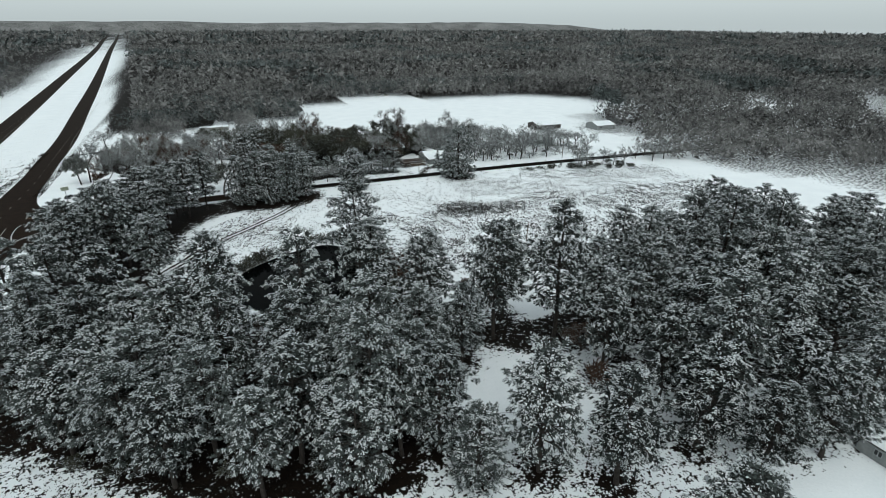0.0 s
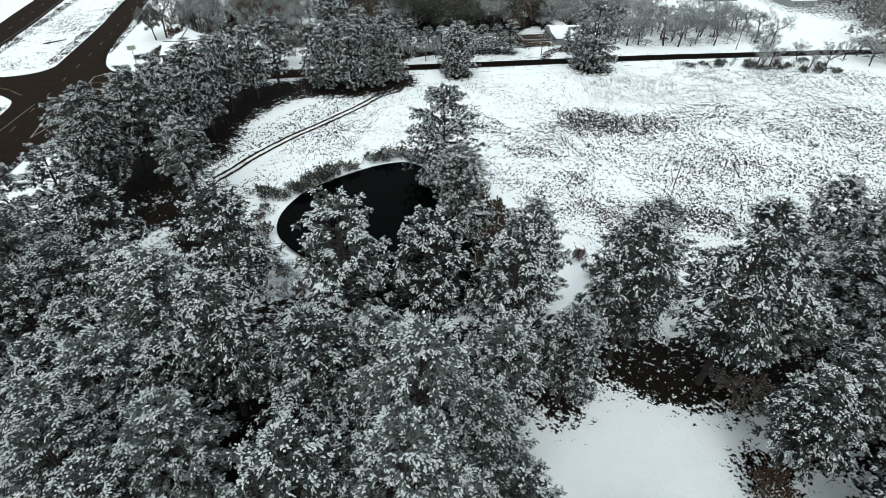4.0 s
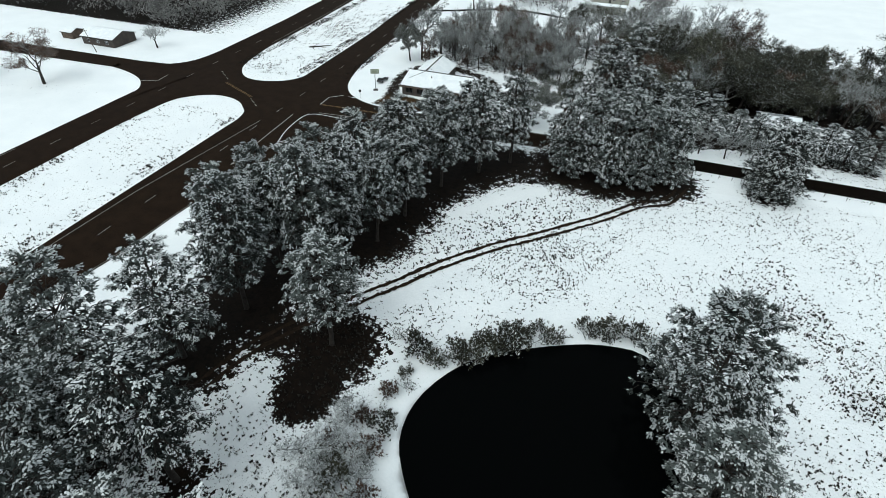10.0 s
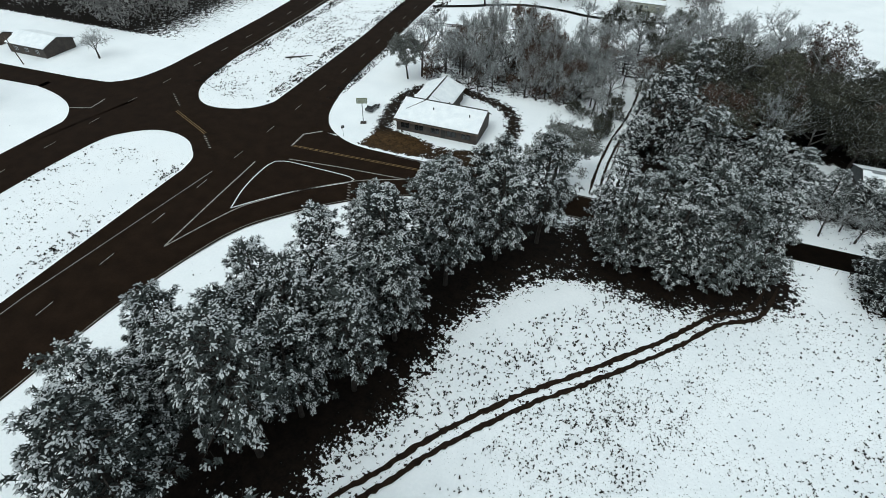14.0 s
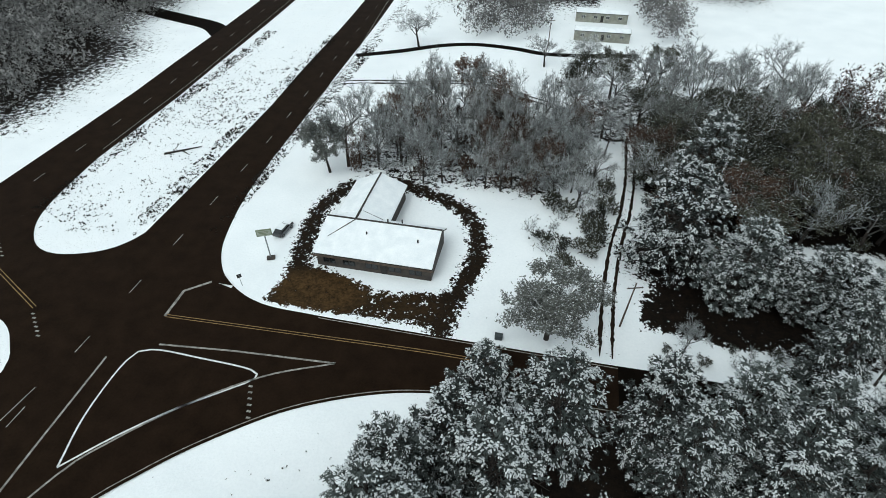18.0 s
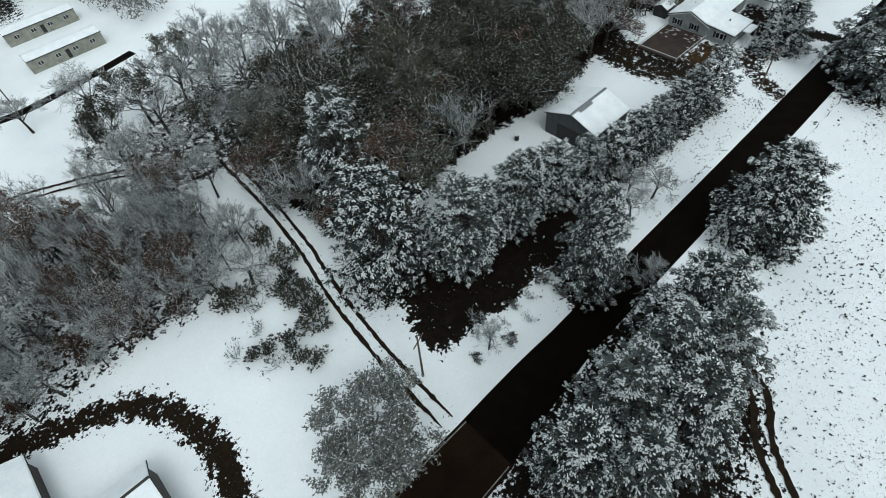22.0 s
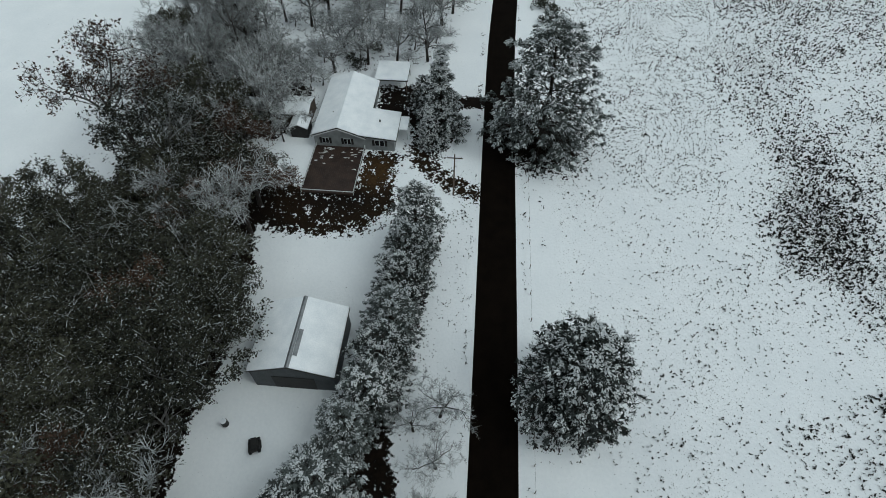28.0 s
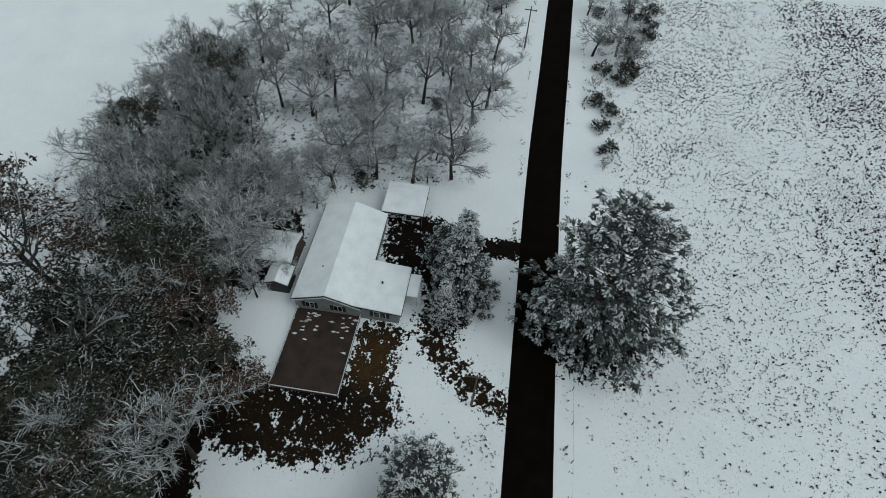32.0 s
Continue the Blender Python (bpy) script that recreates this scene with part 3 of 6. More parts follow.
def road_fan(name, label, edge, inner, z):
    """A road surface between a curved edge and points of an inner line, edge point by edge point."""
    v = [(*p, z) for p in edge] + [(*inner(p), z) for p in edge]
    n = len(edge)
    f = [(i, i + 1, n + i + 1, n + i) for i in range(n - 1)]
    ob = mesh_object(name, v, f, M_ASPHALT)
    return tagged(ob, label, "road", kind="structure")


lower = [p for p in south_curb if p[1] <= 200]
upper = [p for p in south_curb if p[1] >= 197]
road_fan("road_3", "wet dark turning lane leaving the highway", lower, lambda p: (-75, p[1]), 0.040)
road_fan("road_7", "wet dark south side of the side road", upper, lambda p: (p[0], 221.6), 0.043)
road_fan("road_10", "wet dark north side of the side road", [p for p in north_curb if p[0] > -57.4], lambda p: (p[0], 221.2), 0.0415)
road_fan("road_11", "wet dark highway shoulder by the store", [p for p in north_curb if p[0] < -56], lambda p: (-75, p[1]), 0.0445)
tagged(mesh_object("road_12", [(-75, 196, 0.038), (-50.8, 199, 0.038), (-50.8, 225.6, 0.038), (-57, 228, 0.038), (-75, 232, 0.038)], [(0, 1, 2, 3, 4)], M_ASPHALT), "wet dark asphalt in the middle of the junction", "road", kind="structure")
cross_n = rounded([(-106.6, 262), (-104, 243), (-100.6, 234.5), (-95, 229.8), (-88, 230), (-81.2, 234.6), (-77.5, 247), (-76.4, 262)])
cross_s = rounded([(-106.6, 165), (-106.2, 187), (-105, 205), (-102, 211), (-96, 214.9), (-89, 214.6), (-83.5, 211), (-79.8, 204), (-79.0, 180), (-78.6, 165)])
road_fan("road_4", "wet dark north half of the crossover between the medians", cross_n, lambda p: (p[0], 222.2), 0.046)
road_fan("road_8", "wet dark south half of the crossover between the medians", cross_s, lambda p: (p[0], 222.4), 0.049)
west_n = rounded([(-119, 276), (-119.6, 243), (-124.4, 232), (-133, 229.9), (-150, 229), (-260, 226)])
west_s = rounded([(-119, 188), (-118.6, 206), (-121.8, 213.6), (-129, 218.6), (-140.6, 221.6), (-151, 221.2), (-260, 216)])
road_fan("road_5", "wet dark side road west of the highway", west_n, lambda p: (max(p[0], -260) if p[0] < -126 else -113 + (p[0] + 119) * 1.9, 224.5), 0.052)
road_fan("road_9", "wet dark side road west of the highway", west_s, lambda p: (max(p[0], -260) if p[0] < -126 else -113 + (p[0] + 119) * 1.9, 224.7), 0.055)
SIDE = [(2, 221.4), (14, 222.2), (28, 222.5), (60, 222.5), (100, 222.6), (130, 222.4), (160, 221.4), (190, 220.4), (240, 218), (330, 219)]
tagged(strip("road_6", SIDE, lambda f: 7.8 - 2.1 * min(1, f * 16), 0.036, M_LANE), "narrow wet dark country lane between snowy verges", "road", kind="structure")


tagged(strip("road_17", [(-119, 334), (-127, 341), (-140, 345.5), (-160, 352), (-200, 366)], 7.0, 0.032, M_LANE), "wet dark drive leaving the highway westwards", "road", kind="structure")


def ruts(name, ctrl, gauge, width, label, seed):
    """Two wheel ruts of churned soil with broken edges."""
    rs = rng_of(seed)
    pts = spline(ctrl, 0.6)
    v, f = [], []
    for s in (-1, 1):
        base = len(v)
        for i, q in enumerate(pts):
            d = unit2(pts[min(i + 1, len(pts) - 1)] - pts[max(i - 1, 0)])
            nrm = np.array((-d[1], d[0]))
            c = q + nrm * s * gauge / 2
            fade = min(1, 0.25 + i / 8, 0.25 + (len(pts) - 1 - i) / 8)
            w0, w1 = width * fade * rs.uniform(0.3, 0.75), width * fade * rs.uniform(0.3, 0.75)
            v.extend(((*(c + nrm * w0), 0.012), (*(c - nrm * w1), 0.012)))
        for i in range(len(pts) - 1):
            a = base + 2 * i
            f.append((a, a + 1, a + 3, a + 2))
    return tagged(mesh_object(name, v, f, M_SOIL), label, "track", kind="structure")


def unit2(d):
    return d / (np.linalg.norm(d) + 1e-9)


ruts("road_13", TRACK, 1.75, 0.72, "two dark wheel ruts of a farm track through snow", 301)
ruts("road_14", LANE_N, 1.75, 0.55, "two dark wheel ruts of a snowy driveway", 302)
ruts("road_15", TRAILER_ROAD, 1.8, 0.6, "two dark wheel ruts of a drive through trees", 303)
tagged(strip("road_16", NORTH_LANE, 2.8, 0.02, M_LANE), "dark drive in front of mobile homes", "road", kind="structure")


# ---------------------------------------------------------------- trees
def unit(v):
    return v / (np.linalg.norm(v) + 1e-9)


def tuft(rs, c, out, size, nv, nf, sv, sf, needles=4, fingers=3):
    """One spray of needles with the fingers of snow that it carries."""
    up_ = np.array((0, 0, 1.0))
    for _ in range(needles):
        d = unit(out * 0.8 + rs.normal(0, 0.5, 3))
        s = unit(np.cross(d, rs.normal(0, 1, 3)))
        L, w = size * rs.uniform(0.65, 1.15), size * rs.uniform(0.18, 0.32)
        b = len(nv)
        nv.extend((c - d * L * 0.25 - s * w, c - d * L * 0.25 + s * w, c + d * L))
        nf.append((b, b + 1, b + 2))
    for _ in range(fingers):
        f = unit(out * (0.8, 0.8, 0.3) + rs.normal(0, 0.5, 3) * (1, 1, 0.6) - up_ * 0.3)
        s = unit(np.cross(up_, f) + rs.normal(0, 0.25, 3))
        a, w = size * rs.uniform(0.6, 1.15), size * rs.uniform(0.11, 0.21)
        o = c + up_ * size * rs.uniform(0.05, 0.25) + rs.normal(0, 0.22, 3) * size
        b = len(sv)
        sv.extend((o, o + f * a + s * w - up_ * w * 0.5, o + f * a - s * w - up_ * w * 0.5))
        sf.append((b, b + 1, b + 2))


def finish_tree(name, label, category, group, pieces):
    root = tagged(new(name), label, category, group)
    for pname, v, f, mat, sm in pieces:
        if f:
            ob = mesh_object(pname, v, f, mat, root, sm)
            if pname != "trunk":
                ob["kind"] = "stuff"
    return root


def unit_rows(a):
    return a / (np.linalg.norm(a, axis=1, keepdims=True) + 1e-9)


def snow_lobes(rs, c, d, length, width, height):
    """Rounded drooping loads of snow, one for each row: a low dome over five points, longer than wide."""
    n = len(c)
    up_ = np.array((0, 0, 1.0))
    s = unit_rows(np.cross(np.broadcast_to(up_, d.shape), d) + rs.normal(0, 0.12, (n, 3)))
    nrm = np.cross(d, s)
    ring = ((-0.1, 0.1, 0.0), (0.45, 1.0, -0.06), (0.97, 0.55, -0.30), (1.02, -0.5, -0.30), (0.42, -1.0, -0.06))
    pts = [c + d * (length * 0.52)[:, None] + nrm * height[:, None]]
    for a, b, z in ring:
        ja, jb = rs.uniform(0.72, 1.25, n), rs.uniform(0.55, 1.4, n)
        pts.append(c + d * (length * a * ja)[:, None] + s * (width * b * jb)[:, None] + nrm * (length * z)[:, None])
    v = np.stack(pts, 1).reshape(-1, 3)
    fan = np.array([(0, k + 1, (k + 1) % 5 + 1) for k in range(5)])
    f = (np.arange(n)[:, None, None] * 6 + fan).reshape(-1, 3)
    return v.tolist(), f.tolist()


def needle_sprays(rs, c, d, length, width, each, spread=0.28):
    """Pointed sprays of needles, so many for each row, fanning about its direction."""
    c, d, length, width = (np.repeat(a, each, 0) for a in (c, d, length, width))
    n = len(c)
    d = unit_rows(d + rs.normal(0, spread, (n, 3)))
    s = unit_rows(np.cross(d, rs.normal(0, 1, (n, 3)) + (0, 0, 1.2)))
    L, w = length * rs.uniform(0.8, 1.3, n), width * rs.uniform(0.6, 1.15, n)
    v = np.stack([c - s * w[:, None], c + s * w[:, None], c + d * L[:, None]], 1).reshape(-1, 3)
    return v.tolist(), np.arange(3 * n).reshape(-1, 3).tolist()


def pine(seed, base=0.30, full=1.0, top=0.0, whorls=13, per=5.4, load=1.0, lobe=0.27, cone=0):
    """Unit: 20 m high, crown radius 5 m. Whorls of boughs fan out into paws of needles; every paw droops under lobes of snow."""
    rs = rng_of(seed)
    tv, tf, bv, bf = [], [], [], []
    C, D, S, I, ID = [], [], [], [], []
    lean = rs.uniform(-0.35, 0.35, 2)
    axis_at = lambda z: np.array((lean[0] * z / 20 + 0.15 * math.sin(z * 0.5 + seed), lean[1] * z / 20, z))
    zs = [-0.4, 1.5, 5, 9, 13, 16.5, 19.4]
    tube(tv, tf, [axis_at(z) for z in zs], [0.34, 0.28, 0.25, 0.21, 0.15, 0.09, 0.03], 7)
    z0 = 20 * base
    for k in range(whorls):
        u0 = (k + rs.uniform(-0.4, 0.4)) / (whorls - 0.6)
        for b in range(int(per + rs.rand())):
            u = min(max(u0 + rs.uniform(-0.05, 0.05), 0), 0.99)
            z = z0 + (19.3 - z0) * u
            x = max(0.0, (u - 0.18) / 0.86)
            prof = (0.62 + 0.38 * math.sin(min(1, u / 0.22) * math.pi / 2)) * (1 - x * x) ** (0.62 + 0.22 * top)
            if cone:
                prof = (1 - u) ** 0.85 * min(1, 0.6 + u * 6)
            L = max(0.7, 5.0 * full * prof * rs.uniform(0.62, 1.06))
            az = (b + 0.5 * (k % 2) + rs.uniform(-0.3, 0.3)) * 2 * math.pi / per
            rise = rs.uniform(-0.10, 0.14) + 0.75 * u ** 2
            o = np.array((math.cos(az), math.sin(az), 0))
            start = axis_at(z)
            mid = start + o * L * 0.55 + np.array((0, 0, L * rise * 0.6))
            end = start + o * L + np.array((0, 0, L * rise * 0.8 - 0.14 * L))
            tube(bv, bf, [start, mid, end], [0.085 * (1.3 - u), 0.05 * (1.3 - u), 0.012], 4)
            bough = load * rs.uniform(0.45, 1.25)
            paws = 2 + int(L * 1.55)
            for c in range(paws):
                s = min(1.0, 0.30 + 0.70 * (c + rs.uniform(0.2, 1.0)) / paws)
                p0 = (start + (mid - start) * s / 0.55) if s < 0.55 else mid + (end - mid) * (s - 0.55) / 0.45
                lat = rs.uniform(-0.40, 0.40) * L * min(1.0, 1.45 - s)
                across = np.array((-o[1], o[0], 0))
                p0 = p0 + across * lat + np.array((0, 0, rs.uniform(-0.22, 0.1) - 0.05 * abs(lat)))
                if abs(lat) > 0.5:
                    stem = p0 - across * lat * 0.9 - o * abs(lat) * 0.6
                    tube(bv, bf, [stem, p0], [0.025, 0.012], 3)
                h = math.atan2(o[1], o[0]) + 0.9 * lat / (L * 0.5)
                # less snow low and inward, which builds the crown's underside shade into it
                snow = (rs.uniform(0.75, 1.1) if rs.rand() < 0.73 * bough * (0.35 + 0.75 * s) * (0.62 + 0.5 * u) else rs.uniform(0.05, 0.3))
                for m in range(14):
                    outer = m < 8
                    phi = h + (m / 7 - 0.5) * 2.6 + rs.uniform(-0.25, 0.25) if outer else h + rs.uniform(-1.1, 1.1)
                    dip = (0.25 + 0.5 * abs(m / 7 - 0.5) + rs.uniform(-0.2, 0.6) if outer else rs.uniform(-0.2, 0.3)) - 0.8 * u ** 3
                    d = np.array((math.cos(phi), math.sin(phi), -dip))
                    d /= np.linalg.norm(d)
                    reach = rs.uniform(0.08, 0.36) if outer else rs.uniform(-0.22, 0.1)
                    C.append(p0 + d * reach + np.array((0, 0, rs.uniform(-0.1, 0.1) + (0 if outer else 0.08))))
                    D.append(d)
                    S.append(rs.rand() < snow)
                I.append(p0 - o * 0.35 - np.array((0, 0, 0.18)))
                ID.append(d * 0.6 + np.array((0, 0, -0.35)))
    for _ in range(26):
        a = rs.uniform(0, 6.28)
        C.append(axis_at(rs.uniform(18.0, 19.7)))
        D.append(unit(np.array((math.cos(a), math.sin(a), rs.uniform(0.5, 1.6)))))
        S.append(rs.rand() < load * 0.45)
    C, D, S, I, ID = np.array(C), np.array(D), np.array(S), np.array(I), unit_rows(np.array(ID))
    n = len(C)
    length, width = lobe * rs.uniform(0.5, 1.1, n), lobe * rs.uniform(0.18, 0.34, n)
    sv, sf = snow_lobes(rs, C[S] + (0, 0, 0.05), D[S], length[S], width[S], width[S] * rs.uniform(0.45, 0.8, S.sum()))
    nv, nf = needle_sprays(rs, C - D * 0.06, D, length * 1.15, width * 0.9, 2, 0.45)
    iv, if_ = needle_sprays(rs, I, ID, np.full(len(I), 0.55), np.full(len(I), 0.16), 6, 0.7)
    nf += [[a + len(nv) for a in f] for f in if_]
    nv += iv
    return [("trunk", tv, tf, M_BARK, True), ("bough", bv, bf, M_BARK, False), ("crown", nv, nf, M_NEEDLES, False), ("snow_load", sv, sf, M_TREE_SNOW, True)]


def grow(rs, p, d, L, r, depth, bv, bf, tips, sv, sf, spread=0.55, kids=4, snow=0.8):
    n = 3 if depth > 2 else (2 if depth else 1)
    pts, q = [p], p
    dd = d
    for _ in range(n):
        dd = dd + rs.normal(0, 0.13, 3) + np.array((0, 0, 0.06))
        dd = dd / np.linalg.norm(dd)
        q = q + dd * L / n
        pts.append(q)
    radii = [r * (1 - 0.5 * i / n) for i in range(n + 1)]
    if depth == 0:
        w = unit(np.cross(d, rs.normal(0, 1, 3))) * r * 1.3
        k = len(bv)
        bv.extend((p - w, p + w, q))
        bf.append((k, k + 1, k + 2))
    else:
        tube(bv, bf, pts, radii, 5 if depth > 2 else 3)
    if depth <= 2 and rs.rand() < snow:
        w = max(0.028, radii[0] * 0.95)
        s = np.cross(d, (0, 0, 1.0))
        s = s / (np.linalg.norm(s) + 1e-9)
        for a, b in zip(pts[:-1], pts[1:]):
            k = len(sv)
            z_ = np.array((0, 0, radii[0] * 1.02 + 0.01))
            sv.extend((a + z_ - s * w, a + z_ + s * w, b + z_ + s * w * 0.7, b + z_ - s * w * 0.7))
            sf.append((k, k + 1, k + 2, k + 3))
    if depth == 0:
        tips.append((pts[-1], dd))
        return
    for k in range(kids if depth > 1 else kids + 1):
        t = rs.uniform(0.35, 1.0)
        j = min(n - 1, int(t * n))
        b0 = pts[j] + (pts[j + 1] - pts[j]) * (t * n - j)
        side = np.cross(dd, rs.normal(0, 1, 3))
        side /= np.linalg.norm(side) + 1e-9
        nd = dd * (1 - spread) + side * spread + np.array((0, 0, 0.12))
        nd /= np.linalg.norm(nd)
        grow(rs, b0, nd, L * rs.uniform(0.48, 0.72), r * 0.45, depth - 1, bv, bf, tips, sv, sf, spread, kids, snow)


def bare_tree(seed, leaf=None, leaves=0, snow=0.85, kids=4, spread=0.55, leaf_size=0.34, leaf_snow=0.25):
    """Unit: 12 m high, crown radius 4.5 m."""
    rs = rng_of(seed)
    tv, tf, bv, bf, tips, sv, sf, lv, lf = [], [], [], [], [], [], [], [], []
    tr = np.array((rs.uniform(-0.4, 0.4), rs.uniform(-0.4, 0.4), 3.8))
    tube(tv, tf, [(0, 0, -0.3), tr * 0.5, tr, tr * 1.5], [0.30, 0.23, 0.18, 0.10], 7)
    for k in range(6):
        az = k * 1.05 + rs.uniform(-0.4, 0.4)
        d = np.array((math.cos(az), math.sin(az), rs.uniform(0.75, 1.5)))
        d /= np.linalg.norm(d)
        grow(rs, tr * rs.uniform(0.75, 1.45), d, rs.uniform(3.2, 4.6), 0.12, 3, bv, bf, tips, sv, sf, spread, kids, snow)
    if not leaves:
        for p, d in tips:
            for _ in range(4):
                q = unit(d + rs.normal(0, 0.6, 3))
                w = unit(np.cross(q, rs.normal(0, 1, 3))) * 0.022
                L = rs.uniform(0.45, 1.0)
                o = p - d * rs.uniform(0, 0.8)
                k = len(bv)
                bv.extend((o - w, o + w, o + q * L))
                bf.append((k, k + 1, k + 2))
                if rs.rand() < 0.4:
                    k = len(sv)
                    up_ = np.array((0, 0, 0.03))
                    sv.extend((o - w + up_, o + w + up_, o + q * L * 0.9 + up_))
                    sf.append((k, k + 1, k + 2))
    for i in range(leaves):
        p, d = tips[(i // 7 * 37) % len(tips)]
        p = p - d * rs.uniform(0, 0.7) + rs.normal(0, 0.24, 3)
        a, b_2 = unit(rs.normal(0, 1, 3)), rs.normal(0, 1, 3)
        b_2 = unit(b_2 - a * (a @ b_2))
        s = leaf_size * rs.uniform(0.6, 1.3)
        k = len(lv)
        lv.extend((p - a * s, p + b_2 * s * 0.9, p + a * s))
        lf.append((k, k + 1, k + 2))
        if rs.rand() < leaf_snow:
            k = len(sv)
            o = p + (0, 0, 0.1)
            a, b_2 = a * (1, 1, 0.3), b_2 * (1, 1, 0.3)
            g = s * rs.uniform(0.4, 0.85)
            sv.extend((o - a * g, o + b_2 * g, o + a * g))
            sf.append((k, k + 1, k + 2))
    out = [("trunk", tv, tf, M_BARK, True), ("bough", bv, bf, M_TWIG, False), ("snow_load", sv, sf, M_TREE_SNOW, False)]
    if leaves:
        out.append(("crown", lv, lf, leaf, False))
    return out


def shrub(seed, leafy=True, leaf=None):
    """Unit: 2 m high, radius 2 m."""
    leaf = leaf or M_BROADLEAF
    rs = rng_of(seed)
    bv, bf, tips, sv, sf, lv, lf = [], [], [], [], [], [], []
    for k in range(9):
        az = k * 0.7 + rs.uniform(-0.3, 0.3)
        d = np.array((math.cos(az) * 0.8, math.sin(az) * 0.8, rs.uniform(0.6, 1.2)))
        d /= np.linalg.norm(d)
        grow(rs, np.array((rs.uniform(-0.6, 0.6), rs.uniform(-0.6, 0.6), -0.05)), d, rs.uniform(0.9, 1.4), 0.03, 1, bv, bf, tips, sv, sf, 0.5, 4, 0.6)
    for p, d in tips * (5 if leafy else 1):
        tuft(rs, p + rs.normal(0, 0.22, 3), d, 0.30, lv, lf, sv, sf, 5 if leafy else 1, int(rs.rand() < 0.7))
    return [("bough", bv, bf, M_TWIG, False), ("crown", lv, lf, leaf, False), ("snow_load", sv, sf, M_TREE_SNOW, False)]


def plant(name, label, category, group, variants, unit_h, unit_r, rows, seed):
    """Sets one tree per row of x, y, height, crown radius, taking the variants in turn."""
    rs = rng_of(seed)
    made = {}
    for x, y, h, r in rows:
        k = int(rs.randint(len(variants)))
        m = pose(x, y, -0.05, 0, 0, rs.uniform(0, 360)) @ Matrix.Diagonal((r / unit_r, r / unit_r, h / unit_h, 1))
        if k not in made:
            made[k] = (finish_tree(name, label, category, group, variants[k]), m)
        else:
            copy_thing(made[k][0], m)
    for root, m in made.values():
        root.matrix_basis = m


# ---------------------------------------------------------------- buildings
def siding(name, low, high, pitch, rough=0.7, vertical=False):
    """Boards or ribs of the given pitch."""
    m, nt, b = material(name)
    g = nt.nodes.new("ShaderNodeNewGeometry")
    sep = nt.nodes.new("ShaderNodeSeparateXYZ")
    nt.links.new(g.outputs["Position"], sep.inputs[0])
    src = maths(nt, "ADD", sep.outputs["X"], sep.outputs["Y"]) if vertical else sep.outputs["Z"]
    saw = maths(nt, "FRACT", maths(nt, "DIVIDE", src, pitch))
    n = world_noise(nt, 0.9, 4)
    nt.links.new(ramp(nt, n, [(0.3, low), (0.7, high)]), b.inputs["Base Color"])
    b.inputs["Roughness"].default_value = rough
    bumped(nt, b, saw, 0.6, 0.02)
    return m


M_WALL_GREY = siding("grey_lap_siding", (0.17, 0.18, 0.18), (0.27, 0.28, 0.28), 0.18)
M_WALL_DARK = siding("dark_ribbed_metal", (0.018, 0.024, 0.027), (0.042, 0.050, 0.054), 0.3, 0.5, True)
M_WALL_BRICK = siding("brown_painted_block", (0.022, 0.017, 0.014), (0.055, 0.042, 0.034), 0.2)
M_WALL_TRAILER = siding("cream_trailer_metal", (0.16, 0.16, 0.13), (0.28, 0.28, 0.24), 0.25, 0.5, True)
M_TRIM = simple("white_trim", (0.42, 0.43, 0.43), (0.6, 0.61, 0.61), 1.0, 0.6)
M_DARK = simple("dark_opening_frame", (0.010, 0.010, 0.010), (0.03, 0.028, 0.026), 1.0, 0.6)
M_SHINGLE = simple("dark_shingle", (0.025, 0.022, 0.020), (0.06, 0.055, 0.05), 2.0, 0.9)
M_WOOD = simple("weathered_wood", (0.05, 0.035, 0.026), (0.13, 0.10, 0.08), 1.2, 0.85)
M_DECK = simple("wet_deck_boards", (0.016, 0.010, 0.008), (0.05, 0.03, 0.022), 0.7, 0.6)
M_METAL = simple("dull_galvanised_steel", (0.16, 0.165, 0.17), (0.30, 0.31, 0.32), 1.5, 0.45, 0.8)
M_PANEL_GREEN = simple("faded_green_sign", (0.10, 0.13, 0.07), (0.20, 0.23, 0.14), 1.0, 0.5)
M_PANEL_PALE = simple("pale_sign_face", (0.25, 0.27, 0.22), (0.4, 0.42, 0.36), 1.0, 0.5)
M_RUBBER = simple("black_rubber", (0.010, 0.010, 0.010), (0.022, 0.022, 0.022), 2.0, 0.8)
m_, nt_, b_ = material("window_glass")
b_.inputs["Base Color"].default_value = (0.012, 0.014, 0.016, 1)
b_.inputs["Roughness"].default_value = 0.06
M_GLASS = m_
m_, nt_, b_ = material("black_car_paint")
b_.inputs["Base Color"].default_value = (0.012, 0.013, 0.015, 1)
b_.inputs["Roughness"].default_value = 0.2
b_.inputs["Coat Weight"].default_value = 0.6
M_CAR = m_


def prism(bm, pts, a0, a1, along):
    """A polygon of (across, z) pushed from a0 to a1 along x or y."""
    place = (lambda a, c, z: (a, c, z)) if along == "x" else (lambda a, c, z: (c, a, z))
    lo = [bm.verts.new(place(a0, c, z)) for c, z in pts]
    hi = [bm.verts.new(place(a1, c, z)) for c, z in pts]
    bm.faces.new(lo)
    bm.faces.new(hi[::-1])
    n = len(pts)
    for i in range(n):
        bm.faces.new((lo[i], hi[i], hi[(i + 1) % n], lo[(i + 1) % n]))
    return bm


